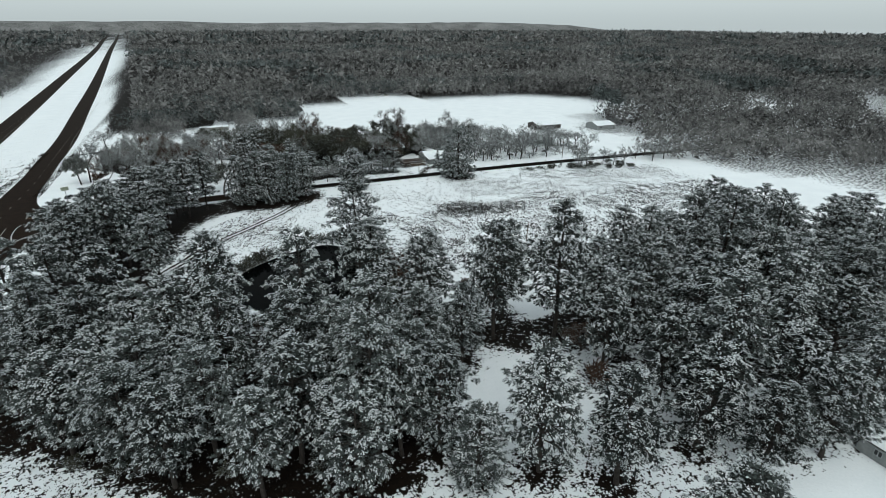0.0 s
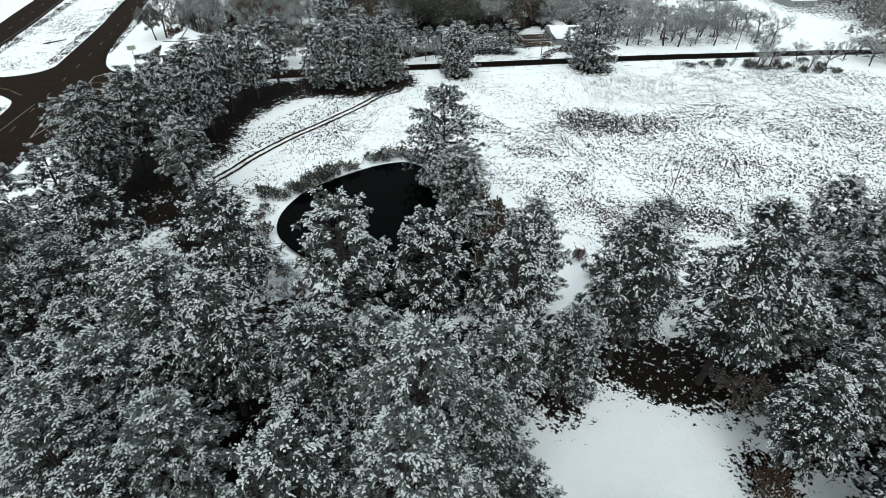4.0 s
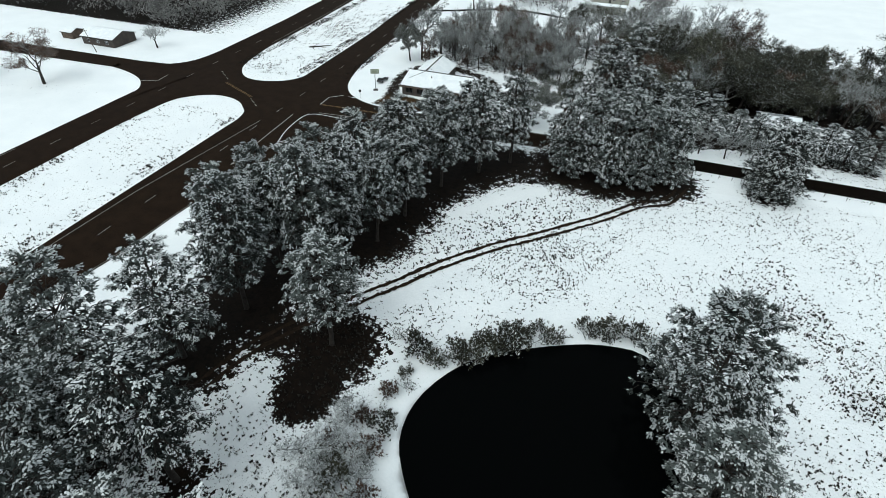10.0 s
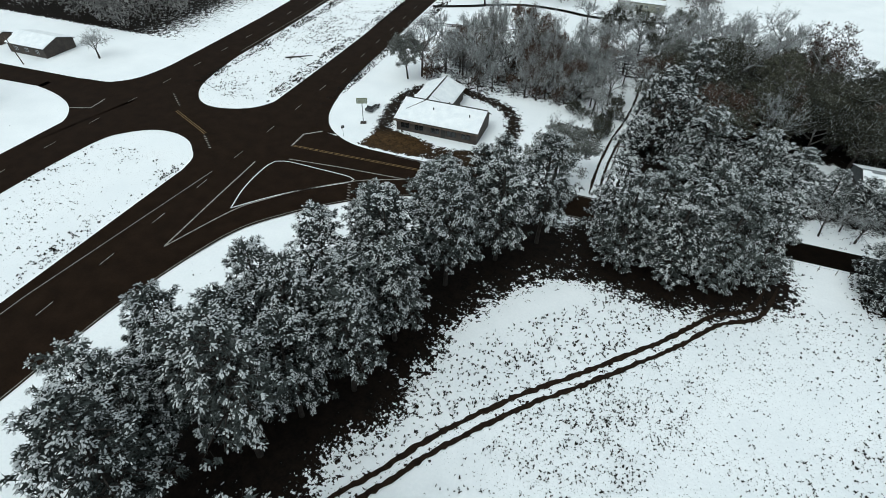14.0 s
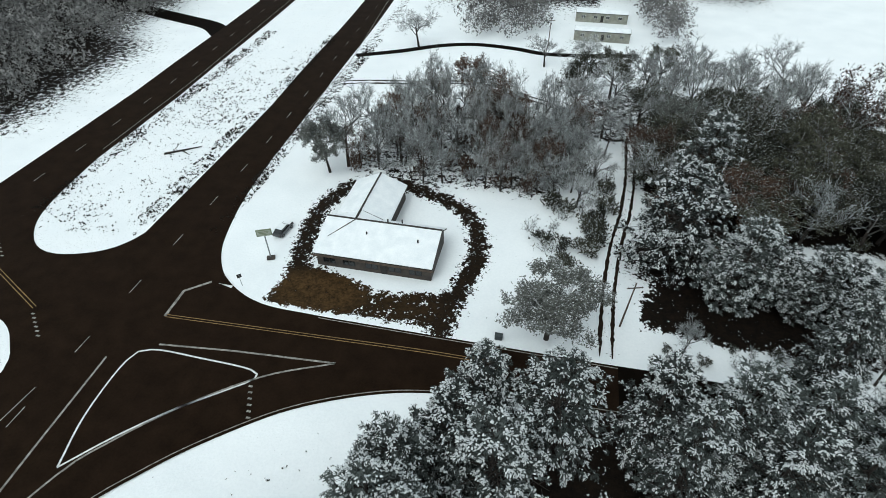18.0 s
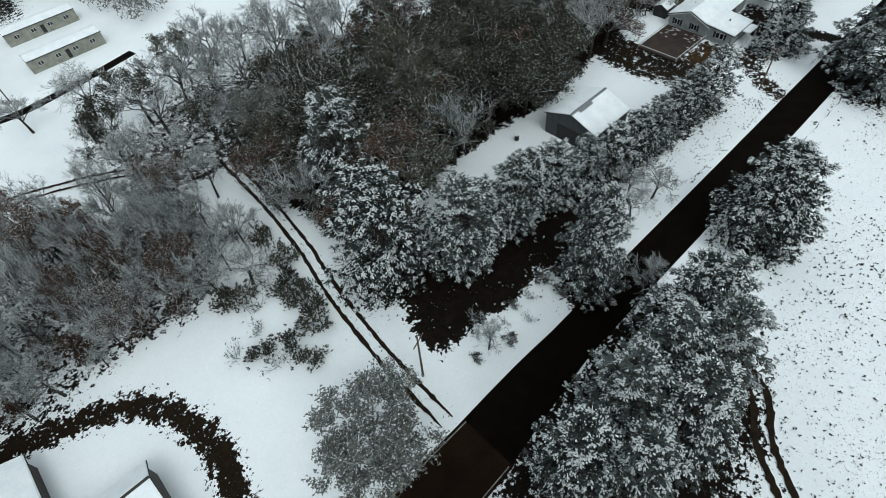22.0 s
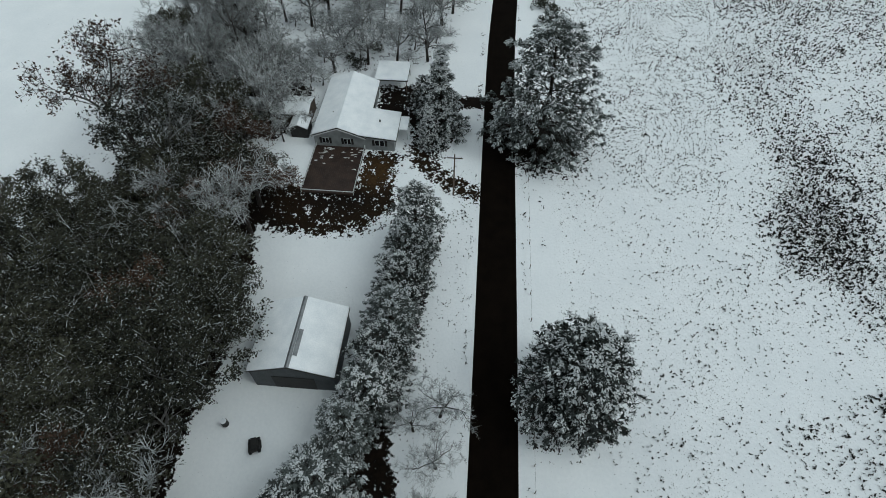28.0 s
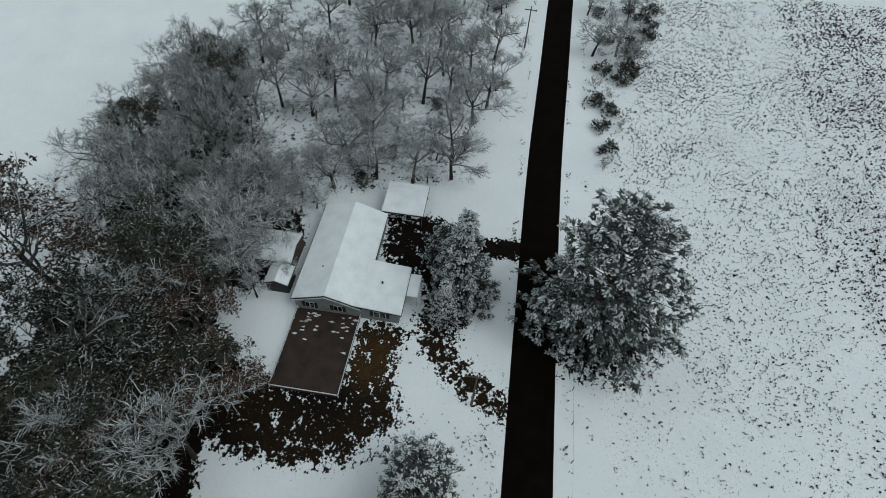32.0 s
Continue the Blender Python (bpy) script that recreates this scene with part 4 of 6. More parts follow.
def roof_slope(root, c0, z0, c1, z1, a0, a1, along, snow=0.16, inset=0.07):
    """One slope of a roof: a dark deck with its edge showing, and the blanket of snow on it."""
    t = 0.14
    part("roof", prism(bmesh.new(), [(c0, z0), (c1, z1), (c1, z1 + t), (c0, z0 + t)], a0, a1, along), M_SHINGLE, root)
    k = inset / abs(c1 - c0)
    d0, d1 = c0 + (c1 - c0) * k, c1 - (c1 - c0) * 0.002
    y0, y1 = z0 + (z1 - z0) * k + t + 0.002, z1 + t + 0.002
    m0, m1 = c0 + (c1 - c0) * (k + 0.025), z0 + (z1 - z0) * (k + 0.025) + t
    part("roof_snow", prism(bmesh.new(), [(d0, y0), (d1, y1), (d1, y1 + snow * 0.8), (m0, m1 + snow), (d0, y0 + snow * 0.45)], a0 + inset, a1 - inset, along), M_SNOW, root, "smooth unbroken snow")


def gable(root, x0, x1, y0, y1, eave, ridge, along, wall, over=0.5, mid=None):
    """Walls with gable ends under two slopes; the ridge runs along x or y."""
    c0, c1, a0, a1 = (y0, y1, x0, x1) if along == "x" else (x0, x1, y0, y1)
    m = (c0 + c1) / 2 if mid is None else mid
    part("wall", prism(bmesh.new(), [(c0, -0.1), (c1, -0.1), (c1, eave), (m, ridge), (c0, eave)], a0, a1, along), wall, root)
    for c, s in ((c0, -1), (c1, 1)):
        drop = (ridge - eave) / abs(m - c) * over
        roof_slope(root, c + s * over, eave - drop + 0.004, m, ridge + 0.004, a0 - over * 0.7, a1 + over * 0.7, along)


def window_in(root, p, w, h, along, facing, shutters=False, name="window", trim=None):
    """A framed window on a wall plane. p: centre; along: axis of its width; facing: sign of the outward normal."""
    x, y, z = p
    d = 0.05 * facing

    def piece(nm, a0, a1, z0, z1, t0, t1, mat, parent):
        bm = bmesh.new()
        lo, hi = sorted((t0, t1))
        if along == "y":
            box(bm, x + lo, x + hi, y + a0, y + a1, z + z0, z + z1)
        else:
            box(bm, x + a0, x + a1, y + lo, y + hi, z + z0, z + z1)
        return part(nm, bm, mat, parent)

    win = piece(name, -w / 2, w / 2, -h / 2, h / 2, 0.004 * facing, d, trim or M_TRIM, root)
    for s in (-1, 1):
        piece("pane", s * w / 4 - w * 0.2, s * w / 4 + w * 0.2, -h * 0.43, h * 0.43, d + 0.002 * facing, d + 0.02 * facing, M_GLASS, win)
        if shutters:
            piece("shutter", s * (w / 2 + 0.24) - 0.2, s * (w / 2 + 0.24) + 0.2, -h / 2, h / 2, 0.004 * facing, d, M_DARK, win)
    return win


def vent_pipe(root, x, y, z):
    bm = bmesh.new()
    bmesh.ops.create_cone(bm, cap_ends=True, segments=10, radius1=0.13, radius2=0.13, depth=0.7, matrix=Matrix.Translation((x, y, z)))
    part("roof_vent", bm, M_DARK, root)


# the shut store at the junction
store = tagged(new("store_building"), "low brown store with an L-shaped snow-covered roof", "building")
store.matrix_basis = pose(0.8, 0.3, 0)
gable(store, -46.2, -26.4, 236.2, 246.2, 3.0, 4.9, "x", M_WALL_BRICK, 0.6, 243.2)
gable(store, -46.0, -36.6, 246.3, 257.6, 3.0, 5.0, "y", M_WALL_BRICK, 0.5, -41.3)
part("hip", prism(bmesh.new(), [(-46.4, 3.0), (-36.4, 3.0), (-41.3, 5.15)], 243.25, 246.4, "y"), M_SNOW, store)
part("ridge_cap", box(bmesh.new(), -46.6, -26.0, 243.08, 243.36, 5.0, 5.3), M_SHINGLE, store, "dark wet ridge flashing")
part("ridge_cap", box(bmesh.new(), -41.44, -41.16, 243.4, 258.0, 5.1, 5.4), M_SHINGLE, store, "dark wet ridge flashing")
part("chimney", box(bmesh.new(), -42.9, -40.4, 257.9, 258.5, 2.0, 5.5), M_TRIM, store, "snow-topped gable end wall")
for x, y in ((-38.5, 240.5), (-29.5, 240.2), (-33.5, 244.9), (-36.0, 244.6)):
    vent_pipe(store, x, y, 4.55)
# dark trim colour carries the shadow on the store's front
for x in (-44, -40.5, -36.5, -32.5, -29):
    window_in(store, (x, 236.2, 1.5), 2.2, 1.5, "x", -1, trim=M_DARK)
part("door", box(bmesh.new(), -35.0, -33.9, 236.1, 236.17, 0, 2.1), M_DARK, store)
v_, f_ = [], []
tube(v_, f_, [(-41.3, 243.1, 5.22), (-43.2, 241.0, 4.63), (-45.0, 239.0, 4.10)], [0.09, 0.07, 0.03], 6)
mesh_object("hip_line", v_, f_, M_SHINGLE, store, True)["label"] = "dark wet line of the hip showing through snow"
part("canopy_edge", box(bmesh.new(), -46.9, -25.8, 235.52, 235.60, 2.45, 2.80), M_WOOD, store)

# the dark garage
garage = tagged(new("garage"), "dark green metal garage with a snow-covered gable roof", "garage")
garage.matrix_basis = pose(-0.4, -2.9, 0)
gable(garage, 52.6, 62.0, 244.8, 254.9, 4.0, 5.8, "x", M_WALL_DARK, 0.35)
part("garage_door", box(bmesh.new(), 52.54, 52.59, 247.2, 252.4, 0, 2.9), M_DARK, garage)
part("ridge_cap", prism(bmesh.new(), [(249.55, 6.00), (250.1, 6.00), (249.85, 6.13)], 52.4, 62.2, "x"), M_METAL, garage, "bare metal ridge showing through snow")
part("skylight_strip", prism(bmesh.new(), [(249.0, 5.88), (249.5, 6.04), (249.5, 6.07), (249.0, 5.91)], 54, 57.5, "x"), M_METAL, garage)

# the grey house
house = tagged(new("house"), "single-storey grey house with white trim and snow on the roof", "house")
house.matrix_basis = pose(-1.7, -3.8, 0)
gable(house, 98.2, 114.2, 249.6, 258.4, 2.7, 4.4, "x", M_WALL_GREY, 0.4, 254.0)
part("wall", prism(bmesh.new(), [(244.5, -0.1), (249.58, -0.1), (249.58, 2.66), (244.5, 2.3)], 98.25, 105.3, "x"), M_WALL_GREY, house)
roof_slope(house, 244.0, 2.34, 250.8, 3.05, 97.9, 105.7, "x")
for y, w in ((256.4, 1.2), (252.6, 1.2), (247.0, 1.7)):
    window_in(house, (98.2, y, 1.55), w, 1.25, "y", -1, True)
for x in (101.0, 104.0):
    window_in(house, (x, 244.5, 1.5), 1.0, 1.1, "x", -1)
window_in(house, (109, 249.6, 1.5), 1.4, 1.1, "x", -1)
for x, y in ((102.8, 255.6), (102.2, 247.4)):
    vent_pipe(house, x, y, 3.75 if y > 250 else 3.0)
part("porch_roof", box(bmesh.new(), 101.2, 104.8, 242.5, 244.4, 2.2, 2.4, 0.03), M_SNOW, house, "snow-covered porch roof")
for x in (101.3, 104.7):
    part("porch_post", box(bmesh.new(), x - 0.06, x + 0.06, 242.55, 242.67, 0, 2.2), M_TRIM, house)
part("fascia", prism(bmesh.new(), [(249.3, 2.42), (254.0, 4.24), (258.7, 2.42), (258.7, 2.58), (254.0, 4.40), (249.3, 2.58)], 97.80, 97.88, "x"), M_TRIM, house)

carport = tagged(new("carport"), "open carport with a flat snow-covered roof", "carport")
carport.matrix_basis = pose(-2.0, -3.7, 0)
part("roof", box(bmesh.new(), 115.2, 121.6, 244.0, 250.4, 2.5, 2.65), M_SHINGLE, carport)
part("roof_snow", box(bmesh.new(), 115.25, 121.55, 244.05, 250.35, 2.652, 2.82, 0.05), M_SNOW, carport)
for x in (115.5, 121.2):
    for y in (244.3, 250.1):
        part("post", box(bmesh.new(), x - 0.07, x + 0.07, y - 0.07, y + 0.07, 0, 2.5), M_WOOD, carport)

deck = tagged(new("deck"), "wet brown wooden deck with a white rail, partly snowed", "deck")
deck.matrix_basis = pose(-1.5, -3.7, 0)
part("platform", box(bmesh.new(), 86.7, 98.0, 249.6, 258.0, 0, 0.28), M_DECK, deck)
for i in range(24):
    y = 249.8 + i * 0.35
    part("board", box(bmesh.new(), 86.72, 97.98, y, y + 0.31, 0.284, 0.31), M_DECK, deck)
for (x0, x1, y0, y1) in ((86.6, 86.72, 249.5, 258.1), (86.6, 98, 249.48, 249.58), (86.6, 98, 258.02, 258.12)):
    part("rail", box(bmesh.new(), x0, x1, y0, y1, 0.85, 0.95), M_TRIM, deck, "white rail")
for i in range(8):
    x = 86.66 + i * 1.6
    for y in (249.53, 258.07):
        part("post", box(bmesh.new(), x - 0.05, x + 0.05, y - 0.05, y + 0.05, 0.2, 0.85), M_TRIM, deck)
deck_rs = random.Random(44)
for _ in range(30):
    x, y = 97.6 - abs(deck_rs.gauss(0, 2.2)), deck_rs.uniform(250.0, 257.6)
    ring = [(x + math.cos(k * 0.785) * deck_rs.uniform(0.05, 0.2), y + math.sin(k * 0.785) * deck_rs.uniform(0.1, 0.5)) for k in range(8)]
    part("snow_patch", slab(ring, 0.312, 0.33), M_SLUSH, deck)


def small_shed(label, x0, x1, y0, y1, h, wall, along="x"):
    root = tagged(new("shed"), label, "shed", "old sheds behind the house")
    root.matrix_basis = pose(-4.4, -4.6, 0)
    gable(root, x0, x1, y0, y1, h, h + 0.7, along, wall, 0.25)
    return root


small_shed("weathered wooden shed with snow on its roof", 106.5, 111.5, 261.5, 268.5, 2.2, M_WOOD, "y")
small_shed("small leaning wooden shed with snow on its roof", 107, 110, 271.5, 274.5, 2.0, M_WOOD)
small_shed("snow-covered lean-to beside the shed", 103.0, 106.0, 261.0, 264.0, 1.9, M_DARK)

for y, lab in ((352, "cream mobile home with a snow-covered roof"), (370, "pale mobile home with a snow-covered roof")):
    tr = tagged(new("mobile_home"), lab, "mobile home", "mobile homes on the rise")
    gable(tr, -6.5, 10.5, y, y + 4.6, 3.0, 3.5, "x", M_WALL_TRAILER, 0.2)
    for x in (-4, 0, 4, 8):
        window_in(tr, (x, y, 1.8), 1.2, 0.9, "x", -1)
    part("door", box(bmesh.new(), 1.7, 2.6, y - 0.06, y - 0.01, 0.3, 2.3), M_DARK, tr)

west = tagged(new("west_house"), "low dark house with snow on its roof across the highway", "house")
gable(west, -168, -154, 236, 246, 2.8, 4.4, "x", M_WALL_BRICK, 0.5)
for x in (-165, -161, -157):
    window_in(west, (x, 236, 1.5), 1.3, 1.1, "x", -1)
hut = tagged(new("shed"), "small grey shed with snow on its roof across the highway", "shed")
gable(hut, -180, -175, 238, 243, 2.2, 3.1, "x", M_WOOD, 0.3)
for x0, x1, y0, y1, lab in ((196, 214, 300, 312, "distant brown house with snow on its roof"), (232, 246, 285, 297, "distant white house with snow on its roof"), (262, 276, 300, 312, "distant grey house with snow on its roof")):
    fb = tagged(new("far_house"), lab, "house", "far houses")
    gable(fb, x0, x1, y0, y1, 2.8, 4.6, "x", M_WALL_BRICK if "brown" in lab else M_WALL_GREY, 0.4)
    for k in range(3):
        window_in(fb, (x0 + 3 + k * 4.5, y0, 1.5), 1.3, 1.1, "x", -1)
south_house = tagged(new("house"), "house roof under smooth snow at the edge of the grove", "house")
gable(south_house, 90, 104, 24, 36, 2.8, 4.6, "y", M_WALL_GREY, 0.5)
for y in (27, 33):
    window_in(south_house, (90, y, 1.5), 1.2, 1.1, "y", -1)


# ---------------------------------------------------------------- road markings
Z_MARK = 0.062


def line(name, pts, width, mat, label, smooth=False):
    pts = [tuple(p) for p in spline(pts, 1.5)] if smooth else pts
    n = len(pts)
    P = [np.array(p, float) for p in pts]
    left, right = [], []
    for i, q in enumerate(P):
        d0 = unit(P[i] - P[i - 1]) if i else unit(P[1] - P[0])
        d1 = unit(P[i + 1] - P[i]) if i < n - 1 else d0
        t = unit(d0 + d1)
        nn = np.array((-t[1], t[0]))
        k = width / 2 / max(0.35, abs(nn @ np.array((-d0[1], d0[0]))))
        left.append(q + nn * k)
        right.append(q - nn * k)
    v = [(*a, Z_MARK) for pair in zip(left, right) for a in pair]
    f = [(2 * i, 2 * i + 1, 2 * i + 3, 2 * i + 2) for i in range(n - 1)]
    return tagged(mesh_object(name, v, f, mat), label, "road marking", kind="structure")


W_, Y_ = M_PAINT_WHITE, M_PAINT_YELLOW
line("trim_1", [(-63.9, 220.2), (-50, 220.8), (-36, 221.4), (-23, 221.9), (-12, 222.0)], 0.14, Y_, "worn yellow centre line", True)
line("trim_2", [(-63.9, 220.65), (-50, 221.25), (-36, 221.85), (-23, 222.35), (-12, 222.45)], 0.14, Y_, "worn yellow centre line", True)
line("trim_3", [(-60.9, 228.7), (-64.2, 225.8), (-64.0, 220.3)], 0.45, W_, "worn white stop line")
line("trim_4", [(-66.0, 182.3), (-66.9, 197), (-67.6, 211.6)], 0.3, W_, "worn white line of the painted gore")
line("trim_5", [(-61.5, 215.2), (-50, 216.4), (-35.0, 217.4)], 0.3, W_, "worn white line of the painted gore")
line("trim_6", [(-35.0, 217.4), (-44, 213.2), (-52.5, 206.4), (-58.5, 199.8), (-61.6, 195.0), (-66.0, 182.3)], 0.28, W_, "worn white line of the painted gore", True)
line("trim_7", [(-62.2, 195.9), (-64.0, 203), (-64.3, 211.6), (-62.0, 214.1), (-54, 214.2), (-46.2, 213.9), (-45.0, 212.6), (-47.5, 210.4), (-53, 206.0), (-58, 201.0), (-62.2, 195.9)], 0.26, M_SLUSH, "slush round the edge of the traffic island", True)
line("trim_8", [(-119.5, 222.6), (-118.9, 217.4), (-123.7, 215.6)], 0.3, W_, "worn white stop line")
line("trim_9", [(-98.9, 223.9), (-85.3, 217.4)], 0.14, Y_, "worn yellow crossover line")
line("trim_10", [(-98.7, 224.35), (-85.1, 217.85)], 0.14, Y_, "worn yellow crossover line")
line("trim_11", [(-78.9, 20), (-78.9, 120), (-77.6, 165), (-73.6, 205)], 0.16, W_, "worn white edge line")
line("trim_12", [(-69.9, 290), (-69.9, 320), (-75.6, 375), (-87, 560)], 0.16, W_, "worn white edge line")
line("trim_13", [(-118.6, 20), (-118.6, 170)], 0.16, W_, "worn white edge line")
line("trim_14", [(-107.6, 262), (-108.3, 300), (-112.5, 370), (-128, 560)], 0.16, W_, "worn white edge line")
line("trim_15", [(p[0] - 0.35, p[1] + 0.35) for p in south_curb[6:]], 0.14, W_, "worn white edge line")
line("trim_16", [(p[0], p[1] - 0.4) for p in north_curb[:30]], 0.14, W_, "worn white edge line")
for k in range(44):
    y = 40.5 + 12.2 * k
    for xc, on in ((lambda y: -72.6 if y < 270 else -72.6 - (y - 270) * 0.055, True), (lambda y: -113.0 if y < 290 else -113.0 - (y - 290) * 0.062, True)):
        x, x2 = xc(y), xc(y + 3.05)
        v = [(x - 0.075, y, Z_MARK), (x + 0.075, y, Z_MARK), (x2 + 0.075, y + 3.05, Z_MARK), (x2 - 0.075, y + 3.05, Z_MARK)]
        tagged(mesh_object("lane_dash", v, [(0, 1, 2, 3)], W_), "worn white lane dash on wet asphalt", "road marking", "lane dashes")
for (xa, ya), (xb, yb), n in (((-106, 231.5), (-99.5, 226.2), 6), ((-84.6, 216.6), (-79.6, 212.3), 6), ((-45.0, 211.6), (-42.6, 206.2), 6)):
    for k in range(n):
        f = (k + 0.25) / n
        x, y = xa + (xb - xa) * f, ya + (yb - ya) * f
        v = [(x - 0.3, y - 0.15, Z_MARK), (x + 0.3, y - 0.15, Z_MARK), (x + 0.3, y + 0.15, Z_MARK), (x - 0.3, y + 0.15, Z_MARK)]
        tagged(mesh_object("yield_dash", v, [(0, 1, 2, 3)], W_), "worn white dash of a dotted line", "road marking", "dotted line dashes")


# ---------------------------------------------------------------- things by the roads
def rod(root, name, a, b, r, mat, r2=None, sides=8, label=""):
    v, f = [], []
    tube(v, f, [a, b], [r, r if r2 is None else r2], sides)
    ob = mesh_object(name, v, f, mat, root, True)
    if label:
        ob["label"] = label
    return ob


def utility_pole(label, x, y, h, lean=(0, 0), arms=1, turn=0):
    root = tagged(new("utility_pole"), label, "pole", "utility poles")
    root.matrix_basis = pose(x, y, 0, lean[0], lean[1], turn)
    rod(root, "shaft", (0, 0, -0.5), (0, 0, h), 0.16, M_WOOD, 0.10)
    for k in range(arms):
        part("crossarm", box(bmesh.new(), -1.2, 1.2, -0.16, -0.06, h - 0.9 - k, h - 0.75 - k), M_WOOD, root)
        for s in (-1.05, 0, 1.05):
            rod(root, "insulator", (s, -0.11, h - 0.74 - k), (s, -0.11, h - 0.55 - k), 0.05, M_METAL, 0.03, 6)
    return root


utility_pole("leaning wooden utility pole beside the lane", 4.5, 233, 9.0, (0, 3), 1, 20)
utility_pole("wooden utility pole beside the house drive", 87.0, 229.8, 8.5, (0, 0), 1, 90)
utility_pole("wooden utility pole on the snowy verge", 165.3, 227.8, 9.0, (0, 0), 1, 90)
utility_pole("leaning grey pole standing alone in the weedy field", 88.0, 135.5, 6.2, (-18, 16), 0)
utility_pole("wooden utility pole near a house", -156.5, 230.5, 8.0, (4, -10), 1)
utility_pole("wooden utility pole near mobile homes", -14.0, 344.0, 9.0, (0, 0), 1)

sign = tagged(new("roadside_sign"), "faded green store sign board on a tall pole", "sign")
sign.matrix_basis = pose(-54.0, 236.2, 0, 0, 0, 24)
rod(sign, "pole", (0, 0, -0.4), (0, 0, 5.6), 0.11, M_METAL)
part("board", box(bmesh.new(), -1.25, 1.25, -0.12, 0.12, 5.0, 6.3, 0.03), M_PANEL_GREEN, sign)
part("face", box(bmesh.new(), -1.12, 1.12, -0.145, -0.123, 5.12, 6.18), M_PANEL_PALE, sign, "pale sign face with unreadable bars")
for k in range(3):
    part("lettering_bar", box(bmesh.new(), -0.9 + 0.1 * k, 0.8 - 0.12 * k, -0.16, -0.147, 5.85 - 0.28 * k, 5.98 - 0.28 * k), M_PANEL_GREEN, sign)
part("footing", box(bmesh.new(), -0.7, 0.7, -0.5, 0.5, -0.1, 0.25, 0.06), M_WALL_BRICK, sign, "low brick footing ringed by bare soil")

post = tagged(new("road_sign"), "small metal road sign on a post by the junction", "sign")
post.matrix_basis = pose(-55.6, 229.0, 0, 0, 0, 40)
rod(post, "post", (0, 0, -0.3), (0, 0, 2.4), 0.04, M_METAL)
part("plate", box(bmesh.new(), -0.35, 0.35, -0.03, -0.01, 1.75, 2.5), M_DARK, post)

box_ = tagged(new("utility_box"), "small green utility cabinet on the snowy verge", "cabinet")
part("body", box(bmesh.new(), -13.6, -12.5, 226.4, 227.1, 0, 0.8, 0.04), M_WALL_DARK, box_)
part("lid", box(bmesh.new(), -13.65, -12.45, 226.35, 227.15, 0.802, 0.88, 0.02), M_WALL_DARK, box_)


def parked_car(label, x, y, turn):
    root = tagged(new("car"), label, "car")
    root.matrix_basis = pose(x, y, 0, 0, 0, turn)
    prof = [(-2.2, 0.35), (-2.25, 0.75), (-2.05, 0.92), (-1.0, 0.98), (1.15, 0.98), (2.0, 0.86), (2.25, 0.68), (2.2, 0.35)]
    bm = prism(bmesh.new(), prof, -0.88, 0.88, "y")
    bmesh.ops.bevel(bm, geom=list(bm.edges), offset=0.06, segments=2, affect="EDGES")
    part("body", bm, M_CAR, root, smooth=False)
    cab = [(-1.75, 0.97), (-1.25, 1.42), (0.35, 1.45), (1.15, 0.97)]
    bm = prism(bmesh.new(), cab, -0.74, 0.74, "y")
    bmesh.ops.bevel(bm, geom=list(bm.edges), offset=0.05, segments=2, affect="EDGES")
    part("cabin", bm, M_GLASS, root)
    part("roof_snow", box(bmesh.new(), -1.3, 0.45, -0.72, 0.72, 1.44, 1.58, 0.06), M_SNOW, root, "snow on the roof")
    part("bonnet_snow", box(bmesh.new(), 1.05, 2.05, -0.75, 0.75, 0.93, 1.05, 0.05), M_SNOW, root, "snow on the bonnet")
    for sx in (-1.35, 1.4):
        for sy in (-0.82, 0.82):
            bm = bmesh.new()
            bmesh.ops.create_cone(bm, cap_ends=True, segments=16, radius1=0.33, radius2=0.33, depth=0.22, matrix=Matrix.Translation((sx, sy, 0.33)) @ Matrix.Rotation(radians(90), 4, "X"))
            w = part("wheel", bm, M_RUBBER, root)
            bm = bmesh.new()
            bmesh.ops.create_cone(bm, cap_ends=True, segments=12, radius1=0.19, radius2=0.19, depth=0.24, matrix=Matrix.Translation((sx, sy, 0.33)) @ Matrix.Rotation(radians(90), 4, "X"))
            part("rim", bm, M_METAL, w)
    for sy in (-0.6, 0.6):
        part("headlight", box(bmesh.new(), 2.2, 2.28, sy - 0.18, sy + 0.18, 0.6, 0.72), M_TRIM, root)
        part("tail_light", box(bmesh.new(), -2.3, -2.22, sy - 0.15, sy + 0.15, 0.68, 0.82), M_WALL_BRICK, root)
    return root


parked_car("black car with snow on its roof on the store lot", -55.0, 243.4, 83)

log = tagged(new("fallen_branch"), "dark fallen branch lying across the snowy median", "branch")
log.matrix_basis = pose(4.8, 1.0, 0)
rod(log, "limb", (-97.5, 262.0, 0.15), (-91.0, 266.5, 0.25), 0.28, M_BARK, 0.1, 7)
rod(log, "fork", (-94.5, 264.1, 0.2), (-91.5, 262.6, 0.3), 0.16, M_BARK, 0.05, 6)
rod(log, "fork", (-96.0, 263.0, 0.2), (-96.4, 265.4, 0.3), 0.12, M_BARK, 0.04, 6)

